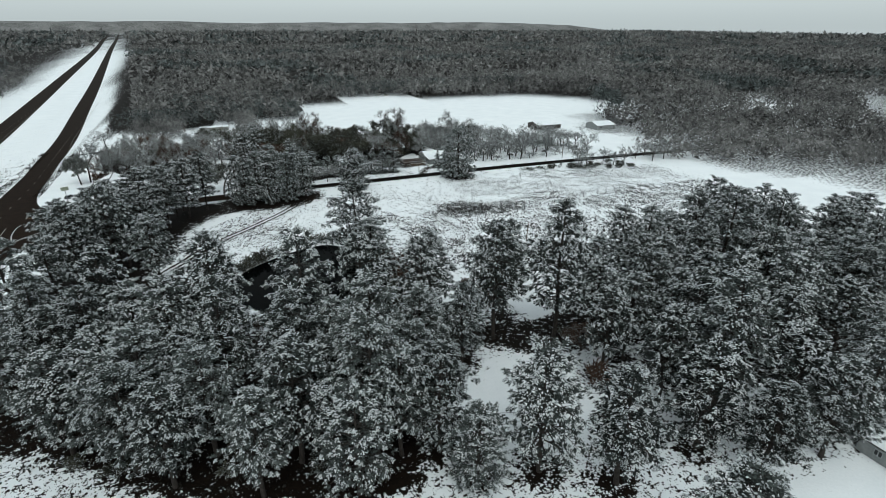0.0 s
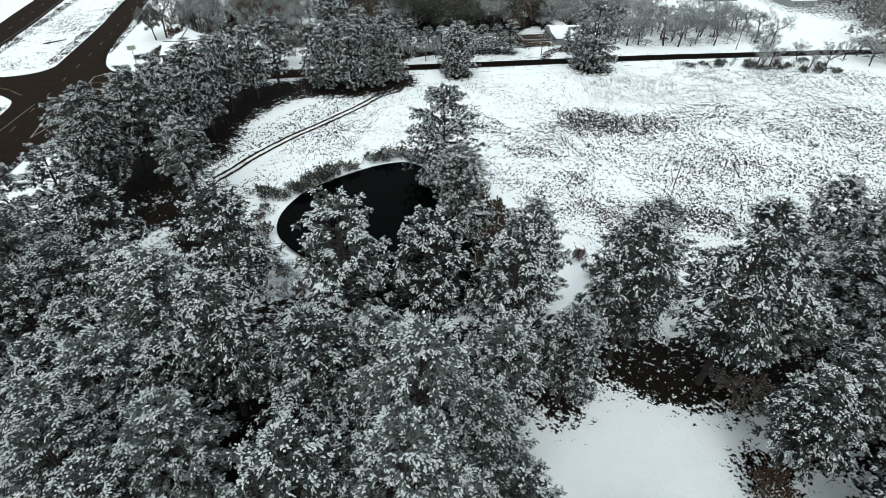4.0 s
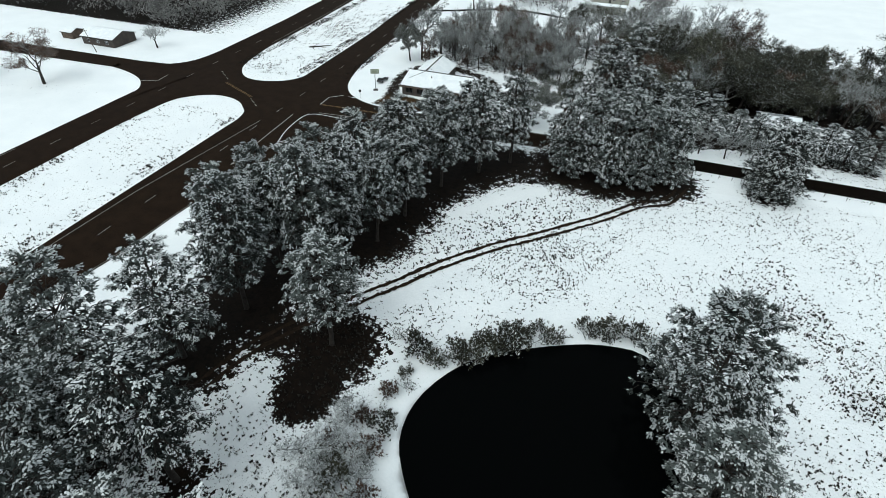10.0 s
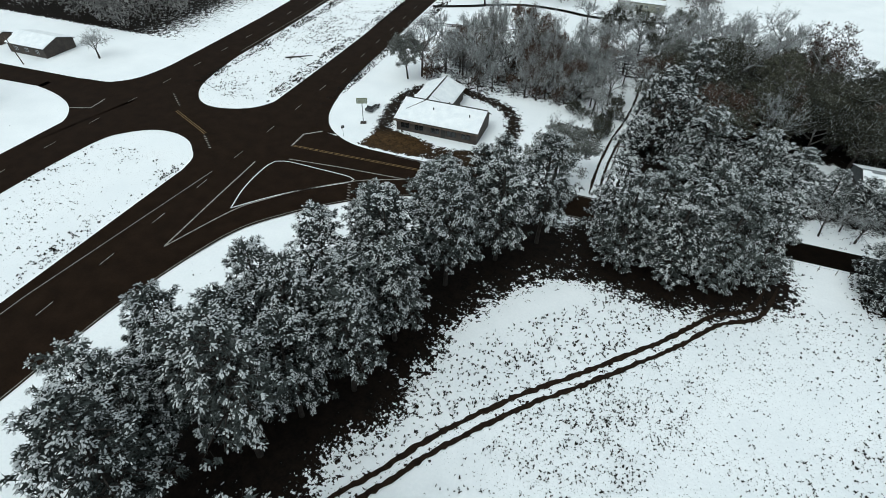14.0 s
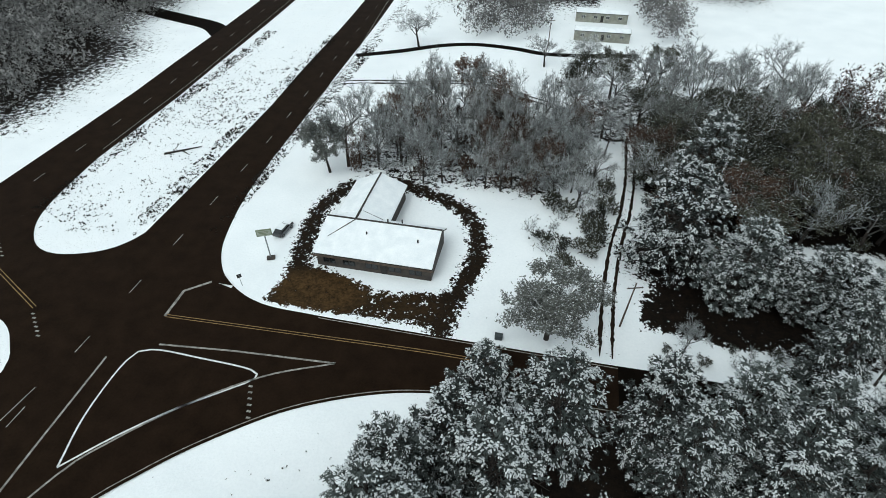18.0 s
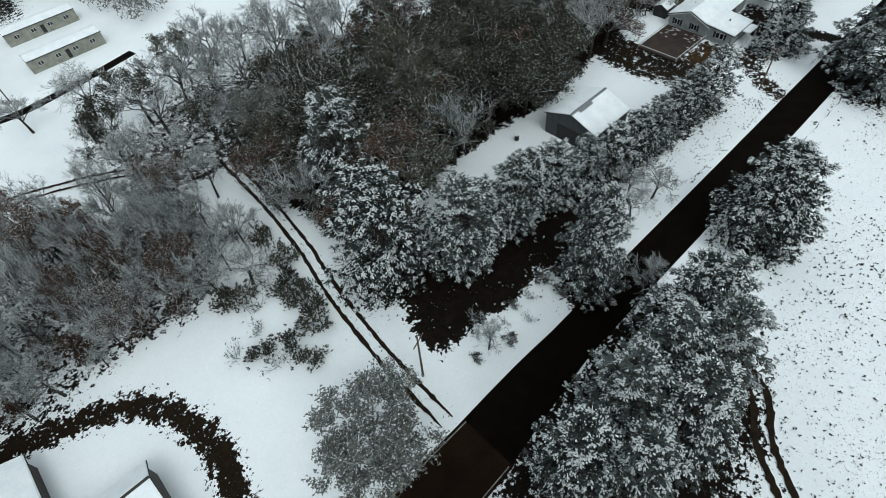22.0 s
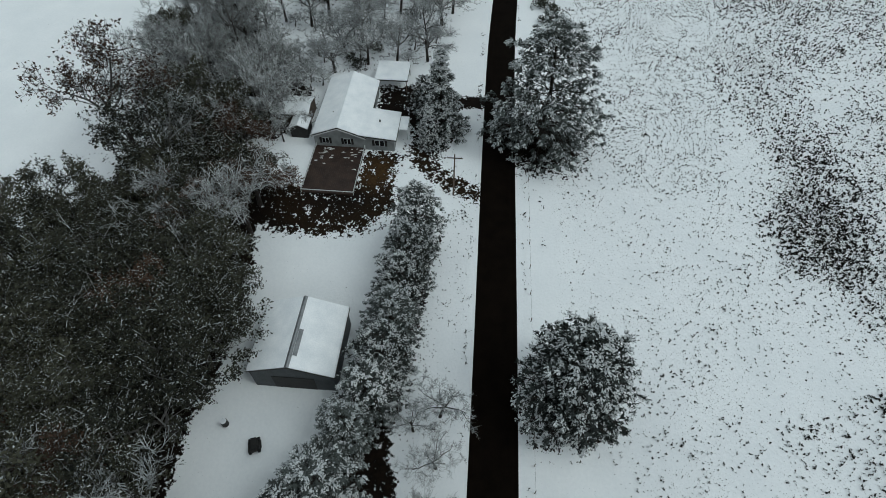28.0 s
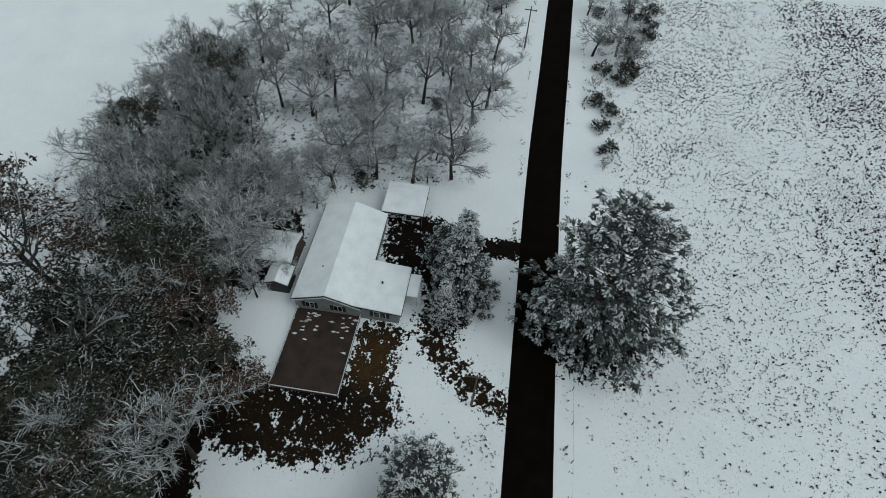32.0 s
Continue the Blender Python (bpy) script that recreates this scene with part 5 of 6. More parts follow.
for x, y, turn in ((36.6, 61.2, -8), (36.9, 59.9, -11)):
    beam = tagged(new("log"), "dark wet log lying on snow in the clearing", "log", "logs in the clearing")
    beam.matrix_basis = pose(x, y, 0, 0, 0, turn)
    rod(beam, "stem", (-2.1, 0, 0.16), (2.1, 0.1, 0.2), 0.2, M_BARK, 0.16, 8)
    part("snow_cap", box(bmesh.new(), -1.7, 1.5, -0.08, 0.1, 0.35, 0.41, 0.02), M_SNOW, beam)

mower = tagged(new("garden_tractor"), "dark garden tractor standing in the snow by the garage", "tractor")
mower.matrix_basis = pose(44.8, 250.0, 0, 0, 0, 20)
part("body", box(bmesh.new(), -0.9, 0.7, -0.4, 0.4, 0.35, 0.9, 0.1), M_DARK, mower)
part("seat", box(bmesh.new(), -0.8, -0.3, -0.3, 0.3, 0.9, 1.25, 0.08), M_RUBBER, mower)
part("mower_deck", box(bmesh.new(), -0.5, 0.5, -0.75, 0.75, 0.12, 0.3, 0.05), M_DARK, mower)
for sx, r in ((-0.6, 0.42), (0.55, 0.28)):
    for sy in (-0.5, 0.5):
        bm = bmesh.new()
        bmesh.ops.create_cone(bm, cap_ends=True, segments=14, radius1=r, radius2=r, depth=0.25, matrix=Matrix.Translation((sx, sy, r)) @ Matrix.Rotation(radians(90), 4, "X"))
        part("wheel", bm, M_RUBBER, mower)
drum = tagged(new("barrel"), "black steel barrel standing in the snow", "barrel")
bm = bmesh.new()
bmesh.ops.create_cone(bm, cap_ends=True, segments=16, radius1=0.4, radius2=0.4, depth=1.0, matrix=Matrix.Translation((47.0, 254.2, 0.5)))
bmesh.ops.bevel(bm, geom=list(bm.edges), offset=0.03, segments=1, affect="EDGES")
part("drum", bm, M_DARK, drum)
part("lid", slab([(47.0 + 0.36 * math.cos(k * 0.6283), 254.2 + 0.36 * math.sin(k * 0.6283)) for k in range(10)], 1.0, 1.06), M_SNOW, drum, "cap of snow")

hauler = tagged(new("utility_trailer"), "old flat utility trailer half buried in snow", "trailer")
hauler.matrix_basis = pose(22.8, 255.2, 0, 0, 0, 60)
part("bed", box(bmesh.new(), -2.2, 2.2, -1.0, 1.0, 0.6, 0.75), M_WOOD, hauler)
part("side_board", box(bmesh.new(), -2.2, 2.2, -1.05, -0.98, 0.75, 1.3), M_DARK, hauler)
part("side_board", box(bmesh.new(), -2.2, 2.2, 0.98, 1.05, 0.75, 1.3), M_DARK, hauler)
part("load_snow", box(bmesh.new(), -2.0, 1.9, -0.9, 0.3, 0.76, 1.05, 0.08), M_SNOW, hauler, "snow lying on the bed")
for sy in (-1.1, 1.1):
    bm = bmesh.new()
    bmesh.ops.create_cone(bm, cap_ends=True, segments=14, radius1=0.35, radius2=0.35, depth=0.2, matrix=Matrix.Translation((0, sy, 0.35)) @ Matrix.Rotation(radians(90), 4, "X"))
    part("wheel", bm, M_RUBBER, hauler)
rod(hauler, "tow_bar", (2.2, 0, 0.65), (3.5, 0, 0.4), 0.05, M_METAL)

fence = tagged(new("field_fence"), "low wire fence with dark posts along the snowy field", "fence")
fp = spline(FIELD_FENCE, 4.0)
for p in fp:
    rod(fence, "post", (p[0], p[1], -0.2), (p[0], p[1], 1.1), 0.06, M_WOOD, 0.05, 6)
for a, b in zip(fp[:-1], fp[1:]):
    rod(fence, "wire", (a[0], a[1], 0.9), (b[0], b[1], 0.9), 0.012, M_METAL, None, 3)
mail = tagged(new("mailbox"), "dark mailbox on a post beside the lane", "mailbox")
rod(mail, "post", (47.0, 217.9, -0.2), (47.0, 217.9, 1.0), 0.06, M_WOOD)
part("box", box(bmesh.new(), 46.7, 47.3, 217.72, 218.08, 1.0, 1.35, 0.08), M_DARK, mail)
gate = tagged(new("farm_gate"), "wooden gate rails where the track leaves the lane", "gate")
for k in range(3):
    part("rail", box(bmesh.new(), 32.0, 36.2, 217.0, 217.08, 0.35 + 0.35 * k, 0.47 + 0.35 * k), M_WOOD, gate)
for x in (31.9, 36.3):
    rod(gate, "post", (x, 217.04, -0.2), (x, 217.04, 1.4), 0.08, M_WOOD)


# ---------------------------------------------------------------- planting
def scatter(poly, n, gap, seed, keep_off=()):
    """Up to n places inside an outline, at least gap apart and clear of the given trees."""
    rs = rng_of(seed)
    xs, ys = [p[0] for p in poly], [p[1] for p in poly]
    got = []
    for _ in range(n * 40):
        if len(got) >= n:
            break
        x, y = rs.uniform(min(xs), max(xs)), rs.uniform(min(ys), max(ys))
        if not inside(np.array([x]), np.array([y]), poly)[0]:
            continue
        if any((x - g[0]) ** 2 + (y - g[1]) ** 2 < gap * gap for g in got):
            continue
        if any((x - k[0]) ** 2 + (y - k[1]) ** 2 < (0.8 * k[3]) ** 2 for k in keep_off):
            continue
        got.append((x, y))
    return got


def sized(places, h, r, seed):
    rs = rng_of(seed)
    return [(x, y, rs.uniform(*h), rs.uniform(*r)) for x, y in places]


PINES = [pine(11), pine(12, 0.36, 1.0, 0.3), pine(13, 0.24, 1.05, -0.2), pine(14, 0.40, 1.0, 0.1, 12), pine(15, 0.30, 1.0, 0.6)]
PINES_LOW = [pine(21, 0.05, 1.05, 0.2, 14), pine(22, 0.06, 1.0, 0.5, 14)]
PINES_WIDE = [pine(24, 0.05, 1.6, 0.1, 14, 6.4, 1.0, 0.33), pine(25, 0.06, 1.6, 0.3, 14, 6.4, 0.95, 0.33)]
CONIFERS = [pine(23, 0.02, 1.0, 0.0, 19, 5.2, 1.7, 0.34, 1)]
grove = sized(scatter(GROVE_WEST, 13, 8, 71, PINE_SOUTH + PINE_EDGE), (16, 20), (5.0, 6.2), 72)
grove += sized(scatter(GROVE_EAST, 20, 9, 73, PINE_SOUTH + PINE_EDGE), (17, 22), (5.4, 6.4), 74)
grove += sized(scatter([(-24, 88), (-10, 62), (16, 50), (30, 66), (22, 84), (4, 88), (-8, 100)], 5, 8, 75, PINE_SOUTH + PINE_EDGE), (15, 18.5), (4.8, 5.6), 76)
grove += sized(scatter([(118, 110), (170, 108), (180, 80), (150, 60), (112, 66)], 16, 9, 77, PINE_SOUTH + PINE_EDGE), (18, 25), (5.4, 6.6), 78)
grove = [t for t in grove if not (t[0] > -18 and t[1] > 88 and t[0] < 48)]
grove += sized(scatter([(54, 60), (75, 60), (112, 52), (112, 34), (80, 33), (62, 40)], 7, 8, 79, PINE_SOUTH + PINE_EDGE), (16, 21), (5, 6), 80)
bushy = lambda t: t[3] >= 7.9 or t[0] == 52.4 or (t[1] > 205 and 0 < t[0] < 34)
wider = lambda rows, k: [(x, y, h, r * k) for x, y, h, r in rows]
broad = [t for t in PINE_LANE if t[3] >= 7.9 or t[0] == 52.4]
tall = [t for t in PINE_SOUTH + PINE_EDGE + PINE_ROW + PINE_LANE if t[2] > 17.9 and not bushy(t)] + grove
low = [t for t in PINE_SOUTH + PINE_EDGE + PINE_ROW + PINE_LANE if (t[2] <= 17.9 and t not in broad and not 96 < t[0] < 104) or (bushy(t) and t[3] < 7.9)]
plant("conifer", "cone-shaped evergreen heavily laden with snow by the house", "tree", "conifers by the house", CONIFERS, 20, 5, [(103.2, 233.1, 15.5, 6.2), (98.5, 234.8, 8, 3.4)], 8)
plant("pine_tree", "tall pine tree with snow-laden dark green needles", "tree", "pines of the grove", PINES, 20, 5, wider(tall, 1.16), 1)
plant("pine_tree", "broad bushy pine tree with drooping snow-laden boughs to the ground", "tree", "pines by the lane", PINES_WIDE, 20, 8, wider(broad, 1.22), 9)
plant("pine_tree", "low bushy pine tree heavily laden with snow", "tree", "pines by the lane", PINES_LOW, 20, 5, [(x, y, h, r * (1.02 if y > 205 and x < 34 else 1.22)) for x, y, h, r in low], 2)

DARK = [bare_tree(44, M_BROADLEAF, 8600, 0.2, 4, 0.55, 0.165, 0.10), bare_tree(45, M_BROADLEAF, 8600, 0.3, 4, 0.5, 0.16, 0.19)]
EVERGREEN = [bare_tree(41, M_BROADLEAF, 6800, 0.2, 4, 0.55, 0.18, 0.07), bare_tree(42, M_BROADLEAF, 6400, 0.3, 4, 0.5, 0.175, 0.14), bare_tree(43, M_BROADLEAF, 5600, 0.4, 4, 0.5, 0.165, 0.26)]
OAKS = [bare_tree(31, M_BROWNLEAF, 5200, 0.4, 4, 0.55, 0.15, 0.2), bare_tree(32, M_BROWNLEAF, 4000, 0.5, 4, 0.55, 0.15, 0.3)]
BARES = [bare_tree(51), bare_tree(52), bare_tree(53, None, 0, 0.9, 4, 0.45)]
thicket = scatter(THICKET, 92, 3.9, 81, [(18.2, 266.4, 0, 4)])
thicket = [p for p in thicket if p[0] < 78 or p[1] < 275]
canopy = [p for p in thicket if 44 < p[0] < 72]
thicket = [p for p in thicket if p not in canopy]
plant("oak_tree", "oak tree keeping dead brown leaves, dusted with snow", "tree", "brown oaks", OAKS, 12, 4.5, OAK_BROWN + sized(scatter(STORE_WOOD, 16, 5, 186), (9, 15), (2.6, 4.0), 187) + sized(thicket[30:42], (10, 15), (5, 6.5), 84), 3)
plant("evergreen_tree", "dark evergreen broadleaf tree dusted with snow", "tree", "evergreens of the thicket", EVERGREEN, 12, 4.5, [(84, 274, 19, 7.5), (97, 271, 16, 6.5), (37, 274, 19, 7.5), (26, 277, 18, 7)] + sized(thicket[:30], (9, 15), (5.2, 7), 82) + sized(scatter(HOUSE_THICKET, 3, 7, 190), (9, 13), (4.0, 5.2), 191) + sized(scatter(NORTH_THICKET, 7, 8, 192), (10, 16), (4.4, 6), 193), 4)
plant("evergreen_tree", "dense dark evergreen tree with little snow on it", "tree", "evergreens of the thicket", DARK, 12, 4.5, sized(canopy, (9, 14.5), (5.2, 7), 182), 14)
M_FROST = random_tint("hoar_frosted_twigs", (0.02, 0.021, 0.018), (0.20, 0.205, 0.19), 0.8, 3.0)
plant("frosted_tree", "round leafless tree with dense frosted grey twigs", "tree", "frosted trees", [bare_tree(55, M_FROST, 17000, 0.8, 4, 0.6, 0.16, 0.2)], 12, 4.5, [(-6.2, 228.2, 12.5, 6.6), (-54, 264, 13, 4.6), (17, 283, 15, 6)], 15)
bare_rows = BARE_NEAR + BARE_HOUSE + sized(thicket[42:], (12, 17), (5, 6.5), 85)
bare_rows += sized(scatter(STORE_WOOD, 56, 3.0, 86, BARE_NEAR), (9, 17), (2.4, 3.8), 87)
bare_rows += sized(scatter(HOUSE_WOOD, 38, 5.0, 88, BARE_HOUSE), (9, 13), (4.4, 6), 89)
bare_rows += [(-8, 80, 15, 5.5)] + sized(scatter(HOUSE_THICKET, 24, 3.8, 194), (10, 15), (4, 5.5), 195) + sized(scatter(NORTH_THICKET, 14, 6, 196), (12, 17), (4.4, 6), 197) + sized(scatter([(-12, 262), (3, 262), (3, 290), (-8, 288)], 9, 4, 198), (7, 13), (3, 4.4), 199) + sized(scatter([(158, 206), (240, 200), (240, 216), (158, 214)], 16, 4.5, 188), (7, 11), (3.4, 4.6), 189)
plant("bare_tree", "leafless tree with snow along its grey branches", "tree", "leafless trees", BARES, 12, 4.5, bare_rows, 5)

SHRUBS = [shrub(61), shrub(62), shrub(63, False)]
shrubs = [(x, y, r * 1.35, r * 1.25) for x, y, r in HEDGE_POND]
for outline, n, gap, hh, rr, sd in ((THICKET, 46, 3.2, (2, 4), (2.2, 3.4), 91), (STORE_WOOD, 12, 2.8, (1.2, 2.2), (1.2, 2.0), 92), (HOUSE_WOOD, 24, 3.2, (1, 2), (1.4, 2.4), 93),
                                    ([(-12, 250), (-1, 240), (1, 246), (3.2, 262), (0, 284), (-10, 280)], 34, 2.2, (2, 4), (2, 3.2), 94), ([(130, 213), (150, 214), (186, 212), (186, 198), (160, 206), (132, 211)], 26, 3, (1.5, 3), (2, 3), 95),
                                    ([(9, 229), (15, 232), (30, 231.5), (28, 228), (12, 226.8)], 8, 2.4, (0.8, 1.6), (1, 1.8), 96), (GROVE_WEST, 26, 5, (1.5, 3), (1.8, 3), 97), (GROVE_EAST, 16, 5, (1.5, 3), (1.8, 3), 98)):
    shrubs += sized(scatter(outline, n, gap, sd), hh, rr, sd + 100)
plant("shrub", "snow-dusted shrub growing from the snowy ground", "shrub", "shrubs of banks and thickets", SHRUBS, 2, 2, shrubs, 6)
BRUSH = [(41, 134, 5, 3.4), (43.5, 129, 5.6, 3.6), (45, 122.5, 5.6, 3.8), (43, 116, 5.8, 3.8), (40, 110, 5.2, 3.6), (46, 116.5, 4, 3), (40.5, 126, 6, 3.6), (41, 120, 6, 3.6), (37, 108, 4.4, 3.2), (42, 139, 4, 2.8), (56, 113.5, 2.6, 2.2), (57.6, 104.4, 2.4, 2.4), (59.5, 102, 2.2, 2.2), (55, 102.5, 2, 1.8), (34, 105, 3.4, 2.8), (61.1, 65.3, 6.5, 3.2), (-4, 127, 3, 2.4), (-6.5, 131, 2.6, 2.2), (-2, 121, 3, 2.4), (1, 117, 2.8, 2.2), (-8.5, 126, 3, 2.4), (-5, 136, 2.4, 2), (4, 112, 2.6, 2)]
BRUSH += sized(scatter(STORE_WOOD, 34, 3.2, 231), (2.5, 6), (1.8, 3), 232)
plant("shrub", "brown shrub keeping its dead leaves, dusted with snow", "shrub", "brown shrubs", [shrub(64, True, M_BROWNLEAF), shrub(65, True, M_BROWNLEAF)], 2, 2, BRUSH, 16)
TWIGGY = sized(scatter(STORE_WOOD, 44, 2.6, 233), (2, 4.5), (1.6, 2.6), 234) + sized(scatter([(96, 257), (102, 256), (103, 266), (112, 268), (112, 258), (118, 256), (118, 270), (98, 270)], 18, 2.4, 235), (3, 6), (1.8, 2.8), 236) + sized(scatter(HOUSE_WOOD, 90, 2.6, 225), (2.5, 5.5), (2.2, 3.4), 226) + sized(scatter(HOUSE_THICKET, 30, 3, 227), (4, 8), (2.4, 3.4), 228) + sized(scatter([(-13, 124), (-9, 131), (-4, 127), (1, 120), (6, 113), (2, 108), (-6, 114)], 22, 2.2, 221), (2.2, 4.2), (1.6, 2.6), 222)
plant("bare_shrub", "leafless grey brush frosted with snow", "shrub", "leafless brush", BARES[:2], 12, 4.5, TWIGGY, 17)


# dry weeds standing out of the snow
def weeds():
    rs = rng_of(7)
    bx, by, bs = [], [], []

    def patch(poly, n, size, level, contrast=1.3, dens=None):
        """n tries inside an outline; level and contrast say how much of it stays white."""
        xs, ys = [p[0] for p in poly], [p[1] for p in poly]
        px, py = rs.uniform(min(xs), max(xs), n), rs.uniform(min(ys), max(ys), n)
        ok = inside(px, py, poly)
        for x, y in zip(px[ok], py[ok]):
            k = level + contrast * (0.25 * noise.noise(Vector((x * 0.06, y * 0.06, 3))) + 0.22 * noise.noise(Vector((x * 0.2 + y * 0.14, y * 0.2 - x * 0.14, 5))) + 0.25 * noise.noise(Vector((x * 0.75 + y * 0.55, y * 0.75 - x * 0.55, 9))))
            if dens is not None:
                k += dens(x, y)
            if k > rs.uniform(0.0, 1.0):
                bx.append(x)
                by.append(y)
                bs.append(1.12 * rs.uniform(*size) * (0.75 + 0.6 * min(1.0, max(0.0, k))))

    spots = ((76, 171, 8, 4), (84, 167, 7, 4), (61, 157, 6, 4), (68, 130, 6, 4.5), (81, 126, 8, 5), (69, 121.5, 5, 3.5), (52, 130, 4, 5), (67, 142, 5, 4), (88, 122, 8, 5), (98, 168, 10, 6), (84, 178, 6, 4))
    heavy = lambda x, y: sum(0.95 * math.exp(-(((x - a) / c) ** 2 + ((y - b) / d) ** 2)) for a, b, c, d in spots)
    field = [(38, 160), (60, 112), (100, 108), (200, 118), (200, 200), (130, 213), (60, 213), (34, 206), (4, 176), (12, 164)]
    patch(field, 120000, (0.10, 0.33), 0.17, 1.0, heavy)
    patch([(74, 182), (97, 175), (120, 180.5), (150, 173), (200, 170), (200, 118), (100, 108), (84, 118), (75, 160)], 56000, (0.13, 0.38), 0.36, 1.1)
    patch([(50, 206), (58, 172), (78, 166), (74, 120), (62, 114), (46, 150), (40, 180)], 22000, (0.13, 0.4), 0.22, 1.2)
    patch([(92, 204), (88, 186), (148, 172), (196, 166), (196, 198), (146, 208)], 30000, (0.10, 0.25), 0.36, 1.0)
    patch([(-12, 150), (-2, 142), (2, 152), (14, 162), (34, 206), (24, 196), (0, 172)], 16000, (0.13, 0.34), 0.34)
    patch([(-106, 20), (-80, 20), (-80, 206), (-106, 206)], 9000, (0.16, 0.4), 0.16, 1.6)
    patch([(-106, 234), (-79, 236), (-82, 330), (-108, 330)], 9000, (0.16, 0.42), 0.2, 1.8)
    patch([(-30, 128), (-10, 108), (-4, 118), (-8, 140), (-18, 150)], 4000, (0.18, 0.4), 0.45)
    patch([(-60, 150), (-40, 190), (-14, 212), (-36, 206), (-56, 184)], 2500, (0.15, 0.3), 0.2)
    patch([(-40, 96), (-34, 60), (30, 36), (6, 62), (-12, 76)], 6000, (0.2, 0.45), 0.5)
    patch([(-24, 150), (6, 182), (26, 202), (10, 200), (-14, 178)], 12000, (0.16, 0.38), 0.45)
    patch([(40, 229), (52, 238), (94, 236), (94, 227), (60, 226.5)], 5000, (0.1, 0.24), 0.12, 1.2)
    for x0, x1, y1 in ((-106, -102.5, 205), (-84, -80.3, 205), (-68.6, -65.8, 112)):
        patch([(x0, 20), (x1, 20), (x1, y1), (x0, y1)], 4000, (0.2, 0.5), 0.18, 1.4)
        patch([(x0, 240), (x1, 240), (x1, 340), (x0, 340)], 3600, (0.2, 0.5), 0.3, 1.4)
    # along the lane and the fence line
    for y0 in (218.5, 215.6, 226.4):
        for _ in range(420):
            x = rs.uniform(34, 186)
            if noise.noise(Vector((x * 0.35, y0, 1))) > 0.05:
                bx.append(x)
                by.append(y0 + rs.normal(0, 0.22))
                bs.append(rs.uniform(0.15, 0.4))
    n = len(bx)
    s = np.repeat(np.array(bs), 3)
    c = np.repeat(np.stack([bx, by, np.full(n, -0.06)], 1), 3, 0)
    m = len(s)
    c[:, :2] += rs.normal(0, 0.2, (m, 2)) * s[:, None]
    d = np.stack([rs.normal(0, 0.6, m), rs.normal(0, 0.6, m), np.full(m, 1.1)], 1)
    d /= np.linalg.norm(d, axis=1, keepdims=True)
    w = np.cross(d, rs.normal(0, 1, (m, 3)))
    w *= (s * 0.36 / np.linalg.norm(w, axis=1))[:, None]
    v = np.stack([c - w, c + w, c + d * s[:, None]], 1).reshape(-1, 3)
    ob = mesh_object("dry_weeds", v.tolist(), np.arange(3 * m).reshape(-1, 3).tolist(), M_WEED)
    return tagged(ob, "dry brown weeds poking through the snow", "weeds", kind="stuff")


M_WEED = random_tint("dry_weed_stalks", (0.008, 0.008, 0.007), (0.045, 0.038, 0.031), 0.9, 0.4)
weeds()


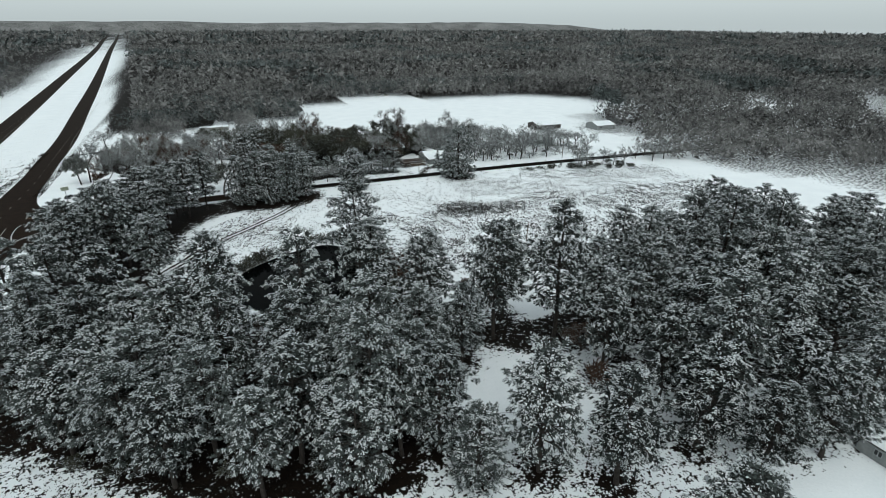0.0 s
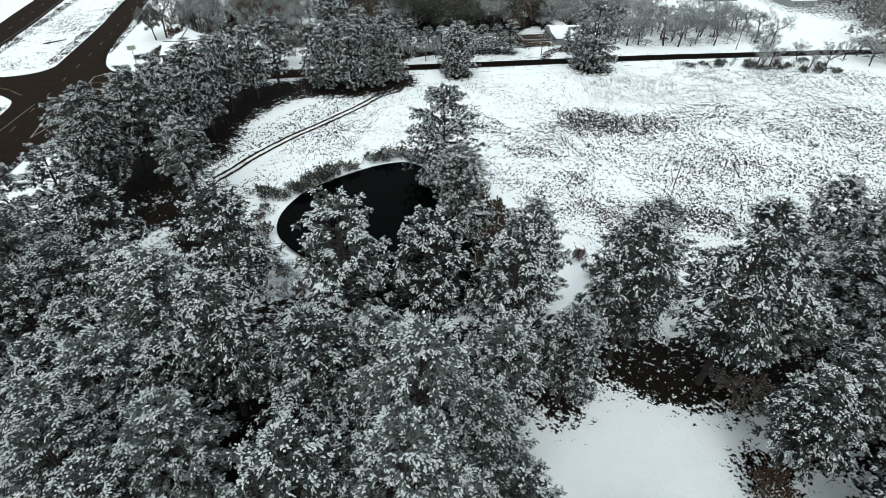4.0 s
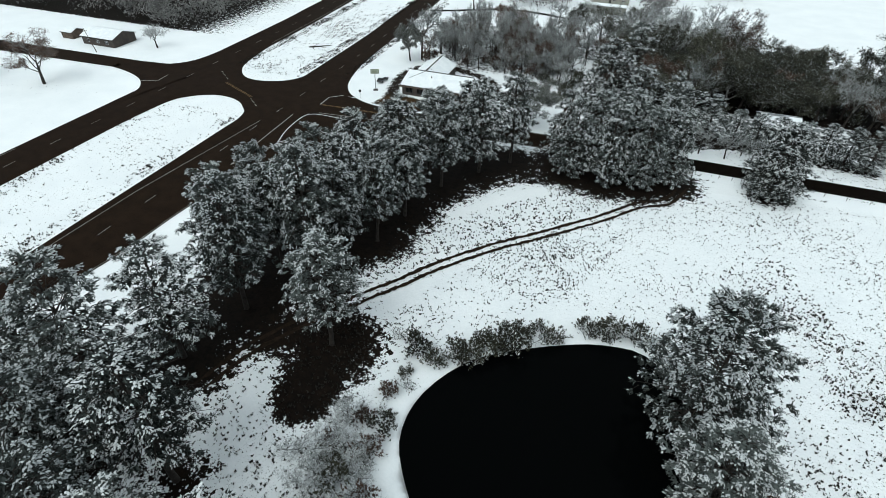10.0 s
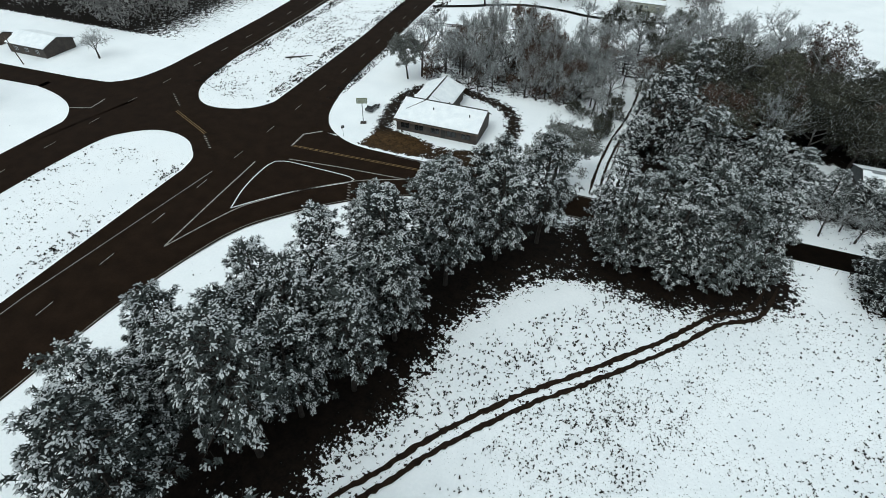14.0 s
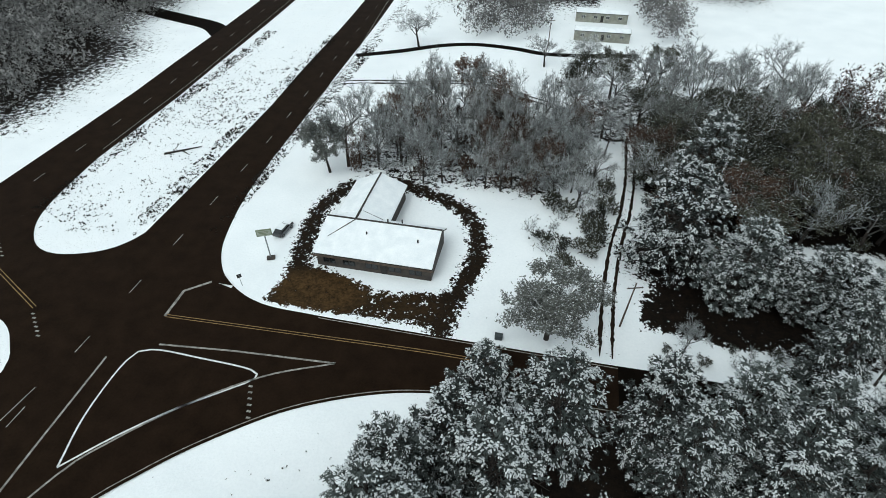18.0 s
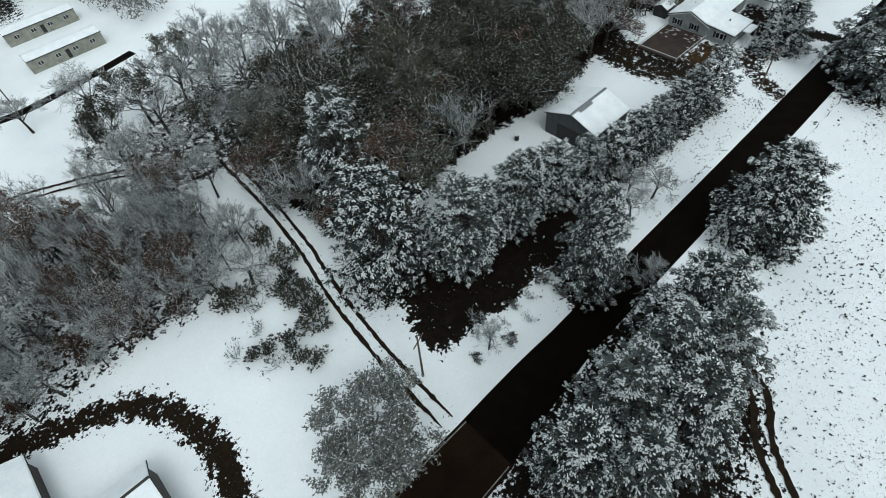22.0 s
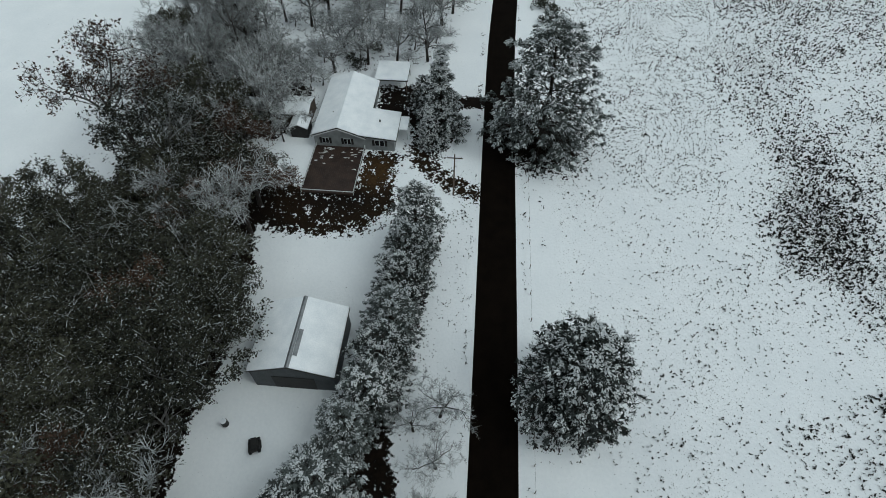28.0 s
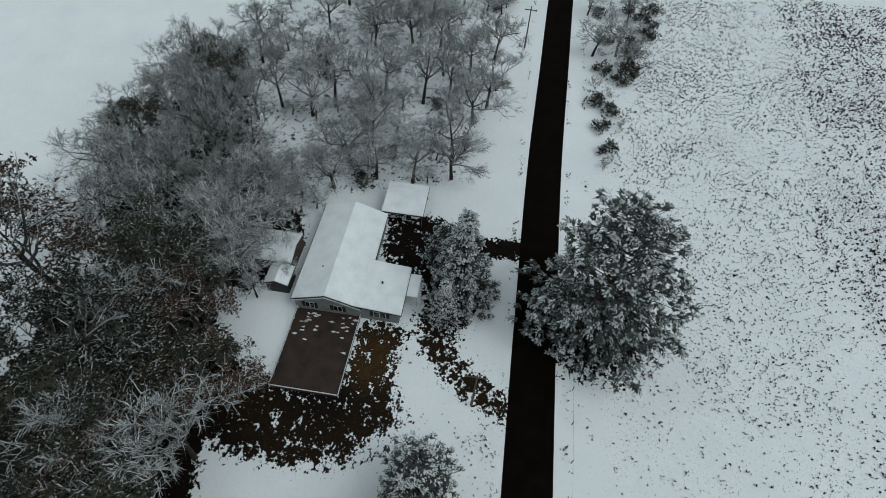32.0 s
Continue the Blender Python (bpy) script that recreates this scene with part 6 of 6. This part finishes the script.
# ---------------------------------------------------------------- far woods
def far_woods():
    rs = rng_of(9)
    parts_ = {"grey": [], "pine": []}

    def crowns(kind, px, py, h, r, n, s):
        """n loose scraps of twigs and snow for each tree."""
        m = len(px)
        u = rs.normal(0, 1, (m, n, 3))
        u /= np.linalg.norm(u, axis=2, keepdims=True)
        u *= rs.uniform(0.55, 1.0, (m, n, 1))
        c = np.stack([px[:, None] + u[..., 0] * r[:, None], py[:, None] + u[..., 1] * r[:, None], h[:, None] * (0.55 + 0.45 * u[..., 2])], -1)
        a, b2 = rs.normal(0, 0.6, (m, n, 3)) * s, rs.normal(0, 0.6, (m, n, 3)) * s
        t = np.stack([c, c + a, c + b2], 2).reshape(-1, 3)
        parts_[kind].append(t)

    def wood(poly, n, h, r, tris, s, pines=0.25):
        xs, ys = [p[0] for p in poly], [p[1] for p in poly]
        px, py = rs.uniform(min(xs), max(xs), n), rs.uniform(min(ys), max(ys), n)
        ok = inside(px, py, poly)
        px, py = px[ok], py[ok]
        clear = inside(px, py, [(205, 255), (240, 250), (262, 280), (240, 330), (180, 345), (140, 330)])
        lane = -95 - 0.095 * np.maximum(py - 380, 0)
        clear |= (np.abs(px - lane) < 52) & (py > 300)
        for glade in GLADES:
            clear |= inside(px, py, glade)
        px, py = px[~clear], py[~clear]
        pn = np.array([0.5 + noise.noise(Vector((x * 0.006, y * 0.006, 0))) > 1 - pines for x, y in zip(px, py)], bool)
        for kind, sel in (("pine", pn), ("grey", ~pn)):
            if sel.any():
                crowns(kind, px[sel], py[sel], rs.uniform(*h, sel.sum()), rs.uniform(*r, sel.sum()), tris, s)

    wood([(-250, 262), (-138, 262), (-146, 400), (-250, 400)], 420, (8, 14), (3.2, 5), 150, 0.75, 0.2)
    wood([(-420, 400), (-250, 400), (-250, 262), (-140, 400), (-146, 400), (-164, 620), (-230, 1000), (-900, 1000)], 5200, (8, 15), (3.5, 6), 22, 2.0)
    wood([(-420, 60), (-190, 60), (-190, 200), (-420, 200)], 500, (8, 14), (3.5, 6), 22, 2.4)
    wood([(-58, 400), (20, 398), (120, 402), (230, 392), (340, 300), (560, 330), (700, 640), (-90, 640)], 3600, (9, 16), (3.5, 6), 30, 2.2)
    wood([(215, 232), (260, 226), (420, 226), (560, 330), (340, 300), (262, 330), (238, 260)], 800, (7, 14), (3.5, 6), 50, 1.5, 0.25)
    wood([(190, 214), (300, 215), (420, 214), (420, 90), (330, 110), (250, 180)], 700, (7, 14), (3.5, 6), 50, 1.5, 0.25)
    wood([(560, 330), (600, 300), (760, 640), (700, 640)], 700, (9, 16), (4, 7), 22, 2.6)
    wood([(-58, 345), (-26, 346), (-14, 362), (-14, 398), (-60, 400)], 130, (7, 12), (3, 5), 170, 0.6, 0.2)
    wood([(17, 352), (28, 350), (30, 398), (16, 398)], 40, (7, 12), (3, 5), 170, 0.6, 0.2)
    wood([(-84, 640), (700, 640), (1300, 1100), (1500, 1700), (-170, 1700)], 6500, (9, 16), (6, 11), 13, 4.5, 0.3)
    wood([(-2600, 1000), (-260, 1000), (-330, 1900), (-2600, 1900)], 2600, (9, 16), (6, 11), 11, 4.5, 0.3)
    wood([(600, 300), (1800, 300), (3000, 1700), (1500, 1700)], 4200, (9, 16), (6, 11), 11, 4.5, 0.3)
    wood([(600, 300), (1300, 300), (1600, 1100), (1300, 1100), (700, 640)], 3000, (9, 16), (6, 10), 13, 4.5, 0.3)
    wood([(-3600, 1900), (3600, 1700), (3900, 4300), (-3900, 4300)], 9000, (12, 24), (16, 30), 8, 13, 0.35)
    for x0, x1, y0 in ((-58, 60, 404), (-40, 58, 398), (-30, 60, 470), (60, 330, 520), (70, 320, 526)):
        px = rs.uniform(x0, x1, int((x1 - x0) / 2.6))
        py = y0 + 8 * np.sin(px * 0.03) + rs.normal(0, 2.5, len(px))
        crowns("pine", px, py, rs.uniform(11, 17, len(px)), rs.uniform(3, 4.5, len(px)), 60, 1.2)
    for key, mat, lab in (("grey", M_WOODS, "leafless grey winter woods stretching to the horizon"), ("pine", M_WOODS_PINE, "dark snow-dusted pine woods stretching to the horizon")):
        pts = np.concatenate(parts_[key])
        me = bpy.data.meshes.new("far_woods")
        me.vertices.add(len(pts))
        me.vertices.foreach_set("co", pts.astype(np.float32).ravel())
        me.loops.add(len(pts))
        me.loops.foreach_set("vertex_index", np.arange(len(pts), dtype=np.int32))
        me.polygons.add(len(pts) // 3)
        me.polygons.foreach_set("loop_start", np.arange(0, len(pts), 3, dtype=np.int32))
        me.update(calc_edges=True)
        me.materials.append(mat)
        ob = new("far_woods", me)
        tagged(ob, lab, "woods", kind="stuff")


far_woods()


# low hills along the horizon
def hills():
    v, f = [], []
    n = 90
    for i in range(n + 1):
        x = -4800 + 9600 * i / n
        h = 74 + 16 * noise.noise(Vector((x * 0.0011, 0, 7))) + 7 * noise.noise(Vector((x * 0.006, 0, 2)))
        for y, z in ((4300, -2), (4520, h * 0.8), (4650, h), (4800, -4)):
            v.append((x, y, z))
    for i in range(n):
        for k in range(3):
            a = i * 4 + k
            f.append((a, a + 4, a + 5, a + 1))
    tagged(mesh_object("backdrop", v, f, M_WOODS, None, True), "low wooded hills along the horizon", "hills", kind="structure")


hills()
